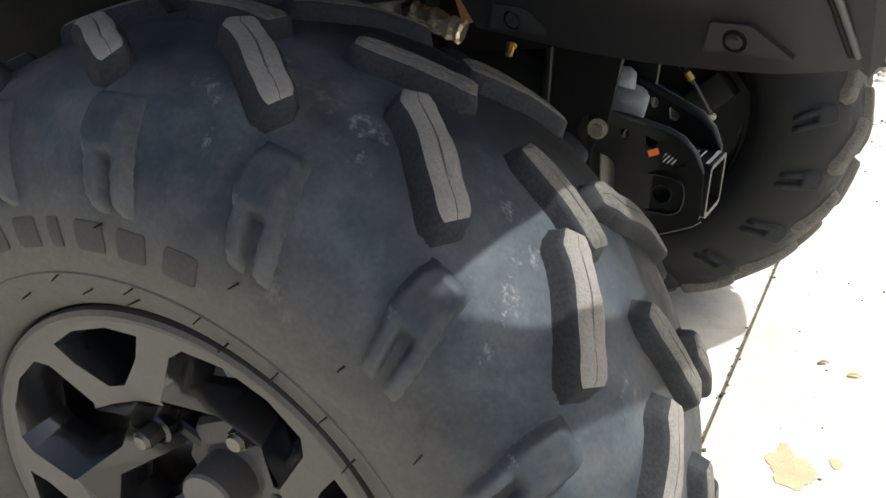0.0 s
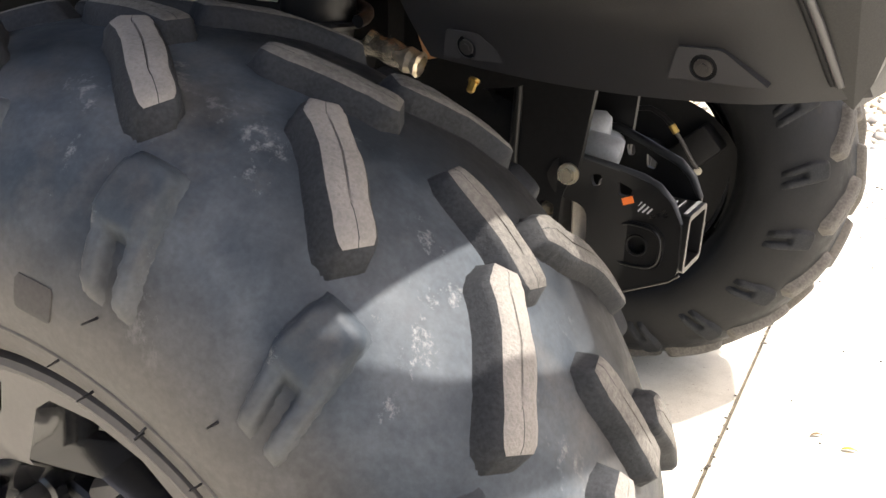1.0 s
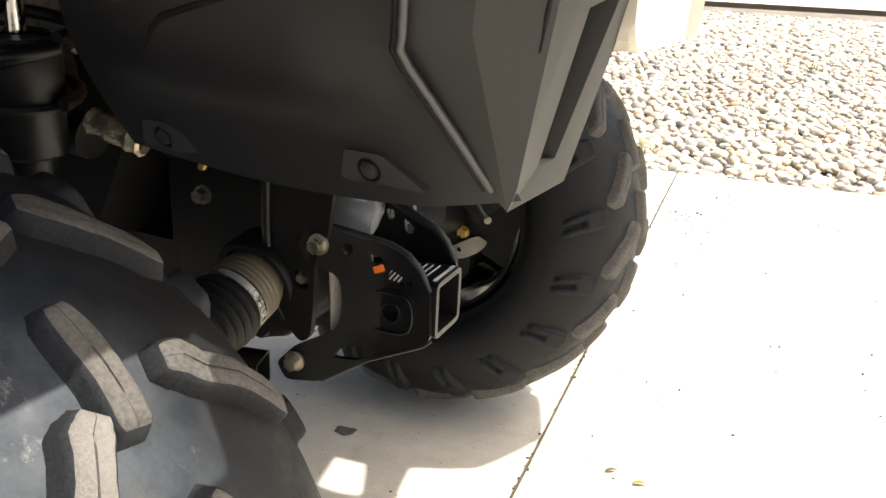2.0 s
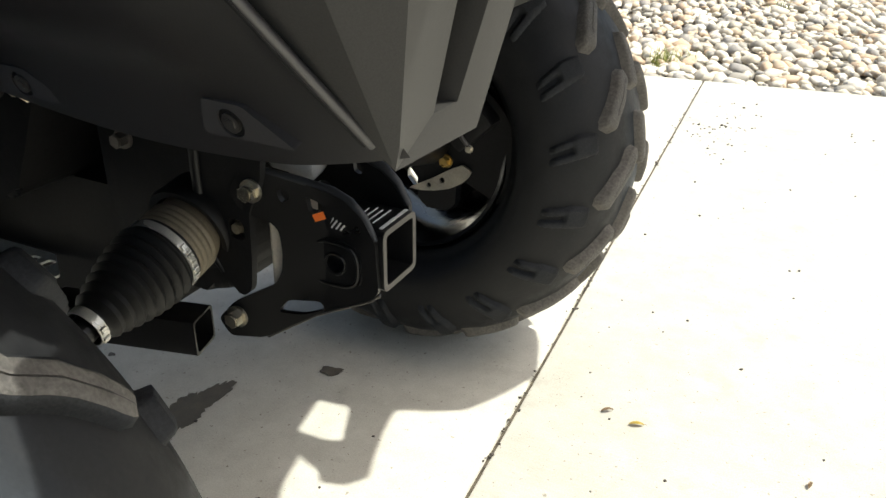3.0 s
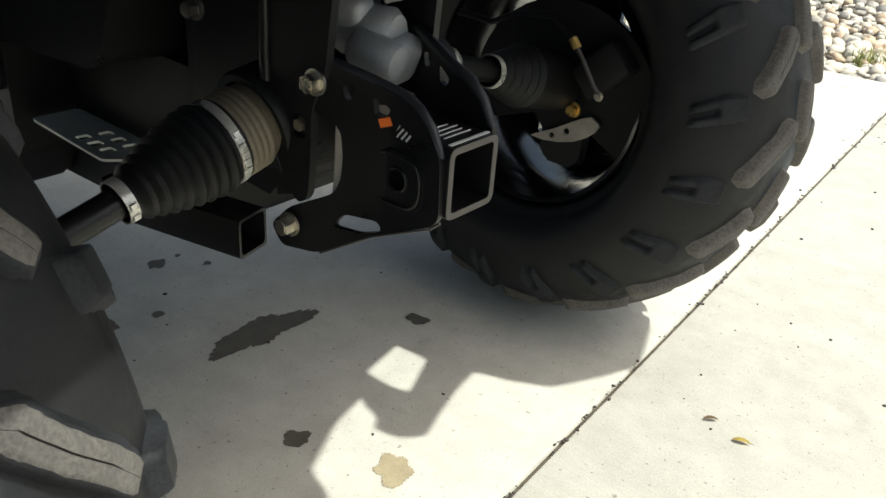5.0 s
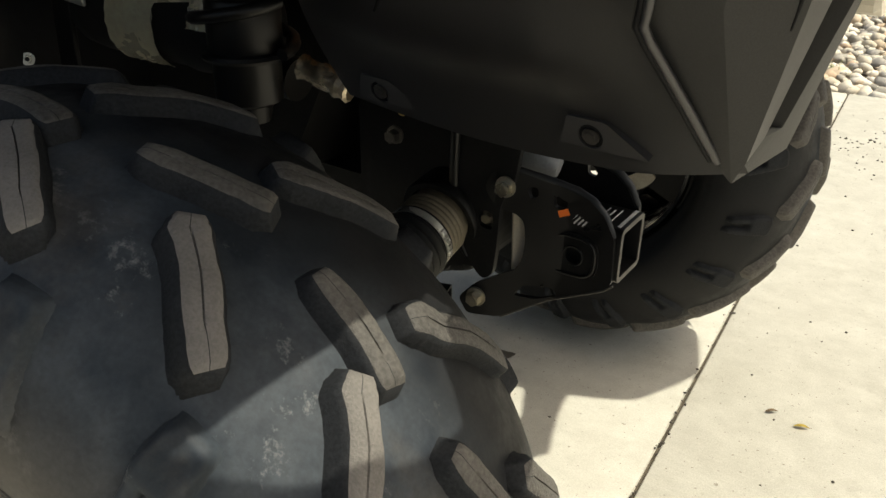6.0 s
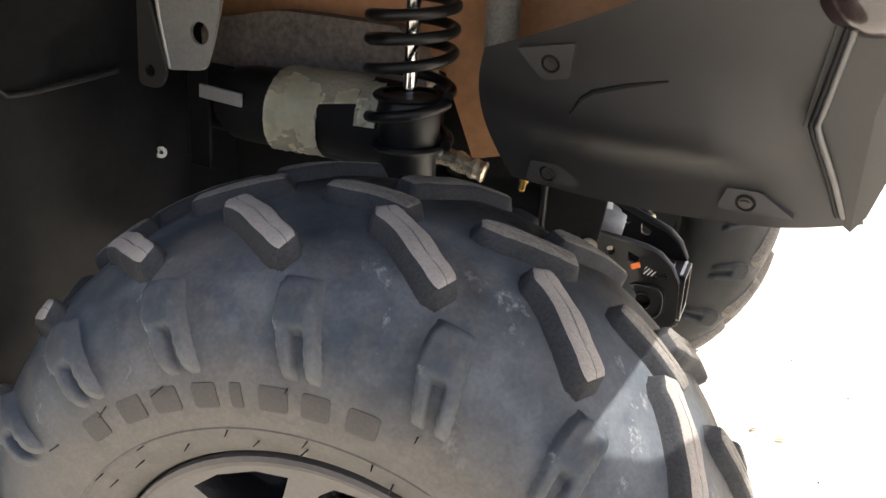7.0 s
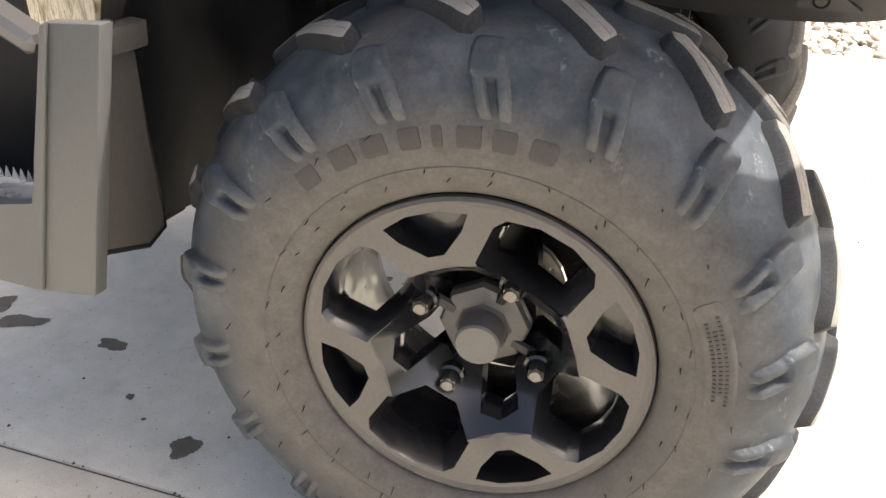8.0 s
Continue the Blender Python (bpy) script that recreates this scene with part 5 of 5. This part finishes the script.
        sweep(bm, [(0.052, y(0.176), 0.444), (0.064, y(0.176), 0.430), (0.073, y(0.176), 0.417), (0.084, y(0.176), 0.402), (0.092, y(0.174), 0.392)], 0.0030, 8)
        part("hose_pipe", bm, MAT_BARE, hose, "", 60)
        bm = bmesh.new()
        hexhead(bm, (0.092, y(0.174), 0.390), (0.2, -1, 0.1), 0.0045, 0.006)
        part("hose_bolt", bm, MAT_ZINC, hose, "", 30)


frame_parts()


def shock_absorber():
    c = (-0.082, 0.315)
    bm = bmesh.new()
    m = Matrix.Translation((c[0], c[1], 0.0)) @ Matrix.Rotation(radians(90), 4, "X")
    lathe(bm, [(0.0001, 0.585), (0.018, 0.585), (0.020, 0.60), (0.0305, 0.605), (0.0305, 0.648), (0.033, 0.652), (0.033, 0.692), (0.030, 0.698), (0.012, 0.702), (0.0001, 0.703)], 36, m)
    shock = part("shock_absorber", bm, MAT_STEEL, atv, "black coil-over shock absorber", 40)
    for z, r in ((0.646, 0.038), (0.699, 0.037)):
        bm = bmesh.new()
        lathe(bm, [(0.028, z - 0.003), (r, z - 0.003), (r + 0.002, z), (r, z + 0.003), (0.028, z + 0.004)], 36, m)
        part("spring_perch", bm, MAT_STEEL, shock, "", 40)
    bm = bmesh.new()
    rod(bm, (c[0], c[1], 0.70), (c[0] + 0.006, c[1], 0.90), 0.0075, 20)
    part("piston_rod", bm, MAT_CHROME, shock, "bright polished rod", 40)
    bm = bmesh.new()
    pts = []
    for k in range(12 * 26):
        a = 2 * math.pi * k / 26
        z = 0.703 + 0.040 * min(k / 26, 1) + max(0, k / 26 - 1) * 0.0235
        pts.append((c[0] + 0.044 * math.cos(a) + (z - 0.7) * 0.03, c[1] + 0.044 * math.sin(a), z))
    sweep(bm, [p for p in pts if p[2] < 0.93], 0.0058, 8)
    part("coil_spring", bm, MAT_STEEL, shock, "", 60)
    bm = bmesh.new()
    pts = [(c[0] + 0.043 * math.cos(a), c[1] + 0.043 * math.sin(a), 0.650 + 0.045 * a / (2 * math.pi)) for a in [2 * math.pi * k / 26 for k in range(27)]]
    sweep(bm, pts, 0.0058, 8)
    part("coil_spring", bm, MAT_STEEL, shock, "", 60)


shock_absorber()


def silencer():
    """Black canister beside the shock, wrapped with crinkled foil tape."""
    m = Matrix.Translation((0, 0.352, 0.657)) @ Matrix.Rotation(radians(-90), 4, "Z")
    bm = bmesh.new()
    lathe(bm, [(0.0001, -0.345), (0.03, -0.342), (0.043, -0.325), (0.046, -0.30), (0.046, -0.18), (0.049, -0.165), (0.047, -0.11), (0.030, -0.095), (0.0001, -0.093)], 44, m)
    can = part("canister", bm, MAT_LINER, atv, "black canister wrapped with foil tape", 45)
    rnd = random.Random(9)

    def wrap(x0, x1, a0, a1, name, ragged, wide=False):
        bm = bmesh.new()
        n, k = 22, 12
        rows = []
        for i in range(n + 1):
            a = radians(a0 + (a1 - a0) * i / n)
            row = []
            for j in range(k + 1):
                far = x1 + (0.048 if i > n * 0.56 and wide else 0.0)
                x = x0 + 0.010 * (i / n if wide else 0.0) + (far - x0) * j / k
                if j == k and ragged:
                    x += rnd.uniform(-0.007, 0.004) * (1 if i > n * 0.55 else 0.15)
                r = 0.0505 + rnd.uniform(-0.0007, 0.0012)
                row.append(bm.verts.new((x, 0.352 - r * math.cos(a), 0.657 + r * math.sin(a))))
            rows.append(row)
        for a, b in zip(rows, rows[1:]):
            for j in range(k):
                bm.faces.new((a[j], a[j + 1], b[j + 1], b[j]))
        bmesh.ops.solidify(bm, geom=bm.faces[:], thickness=0.0008)
        part(name, bm, MAT_FOIL, can, "crinkled silver foil tape", 25)

    wrap(-0.262, -0.193, -60, 96, "foil_wrap", True, True)
    wrap(-0.142, -0.116, 5, 70, "foil_wrap", True)
    bm = bmesh.new()
    bar(bm, (-0.345, 0.303, 0.677), (-0.285, 0.301, 0.672), 0.004, 0.016, 0.001)
    part("canister_strap", bm, MAT_GALV, can, "", 30)
    bm = bmesh.new()
    lathe(bm, [(0.010, -0.030)] + [(0.0115 + rnd.uniform(-0.0012, 0.0015), -0.028 + 0.0056 * k) for k in range(11)] + [(0.009, 0.030)], 20, Matrix.Translation((-0.044, 0.376, 0.616)) @ Matrix.Rotation(radians(-86), 4, "Z") @ Matrix.Rotation(radians(-16), 4, "X"))
    for v in bm.verts:
        v.co += Vector((rnd.uniform(-1, 1), rnd.uniform(-1, 1), rnd.uniform(-1, 1))) * 0.0009
    pipe = part("foil_wrapped_pipe", bm, MAT_GOLDFOIL, atv, "", 20)
    # galvanised shock bracket with a round hole
    bm = bmesh.new()
    plate(bm, rounded([(-0.366, 0.702), (-0.314, 0.706), (-0.300, 0.74), (-0.270, 0.84), (-0.270, 0.90), (-0.386, 0.90)], 0.008, 3), [circle(-0.318, 0.746, 0.0125)], 0.276, 0.281, SIDE)
    part("steel_bracket", bm, MAT_GALV, atv, "galvanised steel bracket with a round hole", 30)
    bm = bmesh.new()
    sweep(bm, [(-0.363, 0.277, 0.704), (-0.372, 0.277, 0.76), (-0.384, 0.277, 0.90)], 0.0028, 8)
    part("bracket_edge", bm, MAT_GALV, atv, "", 60)
    bm = bmesh.new()
    plate(bm, rounded([(-0.404, 0.682), (-0.374, 0.680), (-0.362, 0.70), (-0.384, 0.79), (-0.395, 0.79)], 0.01, 3), [circle(-0.386, 0.70, 0.007)], 0.270, 0.275, SIDE)
    part("bracket_tab", bm, MAT_TAIL, atv, "", 30)
    bm = bmesh.new()
    bar(bm, (-0.372, 0.33, 0.575), (-0.366, 0.33, 0.70), 0.006, 0.03, 0.001)
    part("frame_edge", bm, MAT_STEEL, atv, "", 30)
    bm = bmesh.new()
    rod(bm, (-0.42, 0.40, 0.63), (-0.10, 0.40, 0.60), 0.022, 20)
    part("frame_tube", bm, MAT_STEEL, atv, "", 40)
    # slotted skid plate low between the wheels
    bm = bmesh.new()
    slots = [rounded([(-0.315 + 0.026 * i + 0.006 * j, 0.493 + 0.025 * j), (-0.301 + 0.026 * i + 0.006 * j, 0.493 + 0.025 * j), (-0.299 + 0.026 * i + 0.006 * j, 0.508 + 0.025 * j), (-0.313 + 0.026 * i + 0.006 * j, 0.508 + 0.025 * j)], 0.002, 1) for i in range(3) for j in range(2)]
    plate(bm, rounded([(-0.40, 0.486), (-0.235, 0.481), (-0.211, 0.510), (-0.260, 0.546), (-0.40, 0.546)], 0.006, 2), slots, 0.329, 0.332)
    part("skid_plate", bm, MAT_SKID, atv, "slotted bright metal skid plate", 30)


silencer()


# ---- marks on the concrete ----
def blot(name, x, y, rx, ry, material, seed, turn=0.0):
    """A flat irregular stain a hair above the slab."""
    rnd = random.Random(seed)
    bm = bmesh.new()
    n = 96
    ph = [rnd.uniform(0, 6.28) for _ in range(5)]
    amp = [rnd.uniform(0.06, 0.17) / (1 + 0.30 * i) for i in range(5)]
    ring = []
    for k in range(n):
        a = 2 * math.pi * k / n
        r = 1 + sum(am * math.sin((i + 2) * a + p) for i, (am, p) in enumerate(zip(amp, ph))) + rnd.uniform(-0.06, 0.06) + 0.09 * math.sin(17 * a + ph[0]) * math.sin(11 * a + ph[1])
        px, py = rx * r * math.cos(a), ry * r * math.sin(a)
        ring.append(bm.verts.new((x + px * math.cos(turn) - py * math.sin(turn), y + px * math.sin(turn) + py * math.cos(turn), 0.0012)))
    bm.faces.new(ring)
    part(name, bm, material, ground, "", 0)


for i, (x, y, rx, ry, tr) in enumerate(((-0.245, 0.696, 0.030, 0.080, -0.02), (-0.108, 0.886, 0.017, 0.014, 0), (-0.417, 0.533, 0.027, 0.024, 0.4), (-0.516, 0.698, 0.013, 0.017, 0.4), (-0.464, 0.760, 0.006, 0.006, 0), (-0.518, 0.739, 0.005, 0.005, 0), (-0.033, 0.578, 0.018, 0.014, 0.3),
                                     (-0.713, 0.214, 0.026, 0.017, 0), (-0.441, 0.046, 0.019, 0.026, 0), (-0.911, 0.207, 0.046, 0.020, 0.5), (-0.985, 0.236, 0.022, 0.03, 0), (-0.965, 1.096, 0.02, 0.03, 0), (-0.59, 0.11, 0.007, 0.007, 0), (-0.385, 0.615, 0.008, 0.010, 0))):
    blot("oil_stain", x, y, rx, ry, MAT_STAIN, i, tr)
for i, (x, y, rx, ry, tr) in enumerate(((0.090, 0.622, 0.022, 0.026, 0.3), (0.335, 0.688, 0.028, 0.046, 0.2), (0.388, 0.731, 0.010, 0.010, 0))):
    blot("tan_stain", x, y, rx, ry, MAT_TANSTAIN, 40 + i, tr)


def leaf(x, y, length, turn, material, label):
    bm = bmesh.new()
    rows = []
    for i in range(9):
        t = i / 8
        w = 0.16 * length * math.sin(math.pi * (0.06 + 0.9 * t)) ** 0.8
        z = 0.002 + 0.003 * math.sin(math.pi * t)
        rows.append([bm.verts.new((length * (t - 0.5), s * w, z + (0.0015 if s else 0.0))) for s in (-1, 0, 1)])
    for a, b in zip(rows, rows[1:]):
        for k in range(2):
            bm.faces.new((a[k], a[k + 1], b[k + 1], b[k]))
    bmesh.ops.solidify(bm, geom=bm.faces[:], thickness=0.0006)
    ob = part("leaf", bm, material, None, label, 60, category="leaf", group="fallen leaves")
    ob.matrix_basis = pose(x, y, 0.0, 0, 0, turn)


leaf(0.376, 0.973, 0.023, 20, MAT_LEAFY, "small yellow dry leaf lying on concrete")
leaf(0.327, 0.987, 0.020, 35, MAT_LEAFB, "small brown curled dry leaf on concrete")
leaf(0.62, 0.95, 0.016, 80, MAT_LEAFB, "small brown curled dry leaf on concrete")

# scattered grit
rnd = random.Random(21)
bm = bmesh.new()
for k in range(260):
    x, y = rnd.uniform(-1.0, 1.1), rnd.uniform(-0.2, 3.0)
    if k < 60:
        x, y = rnd.gauss(0.235, 0.05), rnd.gauss(2.5, 0.12)
    r = rnd.uniform(0.0012, 0.0035) * (1.5 if k < 12 else 1)
    bmesh.ops.create_icosphere(bm, subdivisions=1, radius=r, matrix=pose(x, y, r * 0.4, 0, 0, rnd.uniform(0, 90)) @ Matrix.Diagonal((rnd.uniform(0.8, 1.6), 1, 0.6, 1)))
for k in range(230):
    r = rnd.uniform(0.0009, 0.0026)
    p = (rnd.gauss(0, 0.0028), rnd.uniform(-1.0, 2.05), r * 0.3) if k < 190 else (rnd.uniform(-1.6, 0.9), -1.0 + rnd.gauss(0, 0.0028), r * 0.3)
    bmesh.ops.create_icosphere(bm, subdivisions=1, radius=r, matrix=TURN @ Matrix.Translation(p) @ Matrix.Diagonal((rnd.uniform(0.8, 1.8), rnd.uniform(0.8, 1.8), 0.7, 1)))
part("grit", bm, MAT_GRIT, ground, "", 60, kind="stuff")


# ---- river stones ----
def stone_meshes(n):
    out = []
    for k in range(n):
        rnd = random.Random(100 + k)
        bm = bmesh.new()
        bmesh.ops.create_icosphere(bm, subdivisions=2 if k < 6 else 1, radius=1.0)
        sx, sy, sz = rnd.uniform(0.8, 1.3), rnd.uniform(0.65, 1.0), rnd.uniform(0.45, 0.75)
        off = Vector((rnd.uniform(-9, 9), rnd.uniform(-9, 9), k))
        for v in bm.verts:
            d = 1 + 0.45 * noise.noise(v.co * 1.25 + off)
            v.co = Vector((v.co.x * sx, v.co.y * sy, v.co.z * sz)) * d
        out.append(mesh_piece("river_stone", bm, [MAT_STONE], 80))
    return out


def scatter():
    rnd = random.Random(77)
    near = stone_meshes(6)
    edge = lambda x: 3.055 + 0.124 * x
    count = 0
    spots = []
    y = 0.03
    while y < 10.5:
        size = 0.034 if y < 2.2 else (0.040 if y < 4.5 else 0.056)
        x = -2.2 - y * 0.25
        while x < 2.6 + y * 0.3:
            spots.append((x + rnd.uniform(-0.4, 0.4) * size, y + rnd.uniform(-0.4, 0.4) * size, size))
            x += size * 1.5
        y += size * 1.25
    far = []
    for x, y, size in spots:
        r = size * rnd.choice((0.45, 0.6, 0.75, 0.9, 1.15)) * rnd.uniform(0.85, 1.15)
        yy = edge(x) + y
        m = Matrix.Translation((x, yy, -0.028 + rnd.uniform(0, 0.022))) @ Euler((rnd.uniform(-0.4, 0.4), rnd.uniform(-0.4, 0.4), rnd.uniform(0, 6.3))).to_matrix().to_4x4() @ Matrix.Diagonal((r, r, r, 1))
        if y < 0.75 and -0.45 < x < 0.42 and count < 290:
            piece("river_stone", near[rnd.randrange(6)], ground, m)
            count += 1
        else:
            far.append(m)
    protos = []
    for k in range(5):
        r2 = random.Random(300 + k)
        b = bmesh.new()
        bmesh.ops.create_icosphere(b, subdivisions=1, radius=1.0)
        vs = np.array([v.co[:] for v in b.verts]) * np.array([r2.uniform(0.85, 1.3), r2.uniform(0.65, 1.0), r2.uniform(0.45, 0.75)])
        vs *= (1 + np.array([r2.uniform(-0.19, 0.19) for _ in b.verts]))[:, None]
        b.verts.index_update()
        protos.append((vs, [[v.index for v in f.verts] for f in b.faces]))
        b.free()
    verts, faces, base = [], [], 0
    for i, m in enumerate(far):
        vs, fs = protos[i % 5]
        mm = np.array(m)
        verts.append(vs @ mm[:3, :3].T + mm[:3, 3])
        faces += [[a + base for a in f] for f in fs]
        base += len(vs)
    me = bpy.data.meshes.new("river_stones")
    me.from_pydata(np.concatenate(verts).tolist(), [], faces)
    me.materials.append(MAT_STONE)
    me.polygons.foreach_set("use_smooth", [True] * len(me.polygons))
    ob = new("river_stones", me)
    ob.parent = ground
    tagged(ob, "bed of mixed grey and buff river stones", kind="stuff")


scatter()


def grass_tuft(x, y, n, h, seed):
    rnd = random.Random(seed)
    bm = bmesh.new()
    for k in range(n):
        a, lean = rnd.uniform(0, 6.28), rnd.uniform(0.2, 1.1)
        p = Vector((rnd.gauss(0, 0.03), rnd.gauss(0, 0.03), -0.02))
        hh = h * rnd.uniform(0.5, 1.1)
        w = rnd.uniform(0.0015, 0.003)
        side = Vector((-math.sin(a), math.cos(a), 0)) * w
        rows = []
        for i in range(5):
            t = i / 4
            c = p + Vector((math.cos(a) * lean * hh * t * t, math.sin(a) * lean * hh * t * t, hh * t * (1 - 0.35 * lean * t)))
            rows.append([bm.verts.new(c - side * (1 - t * 0.9)), bm.verts.new(c + side * (1 - t * 0.9))])
        for r0, r1 in zip(rows, rows[1:]):
            bm.faces.new((r0[0], r0[1], r1[1], r1[0]))
    ob = part("grass_tuft", bm, MAT_GRASS, None, "sparse yellow-green weed growing among river stones", 60, category="weed", group="weeds among stones")
    ob.matrix_basis = pose(x, y, 0)


grass_tuft(-0.13, 3.30, 70, 0.09, 1)
grass_tuft(-0.05, 3.42, 30, 0.07, 2)
grass_tuft(0.47, 6.9, 40, 0.16, 3)
grass_tuft(0.15, 4.8, 24, 0.08, 4)
grass_tuft(0.95, 3.9, 20, 0.07, 5)
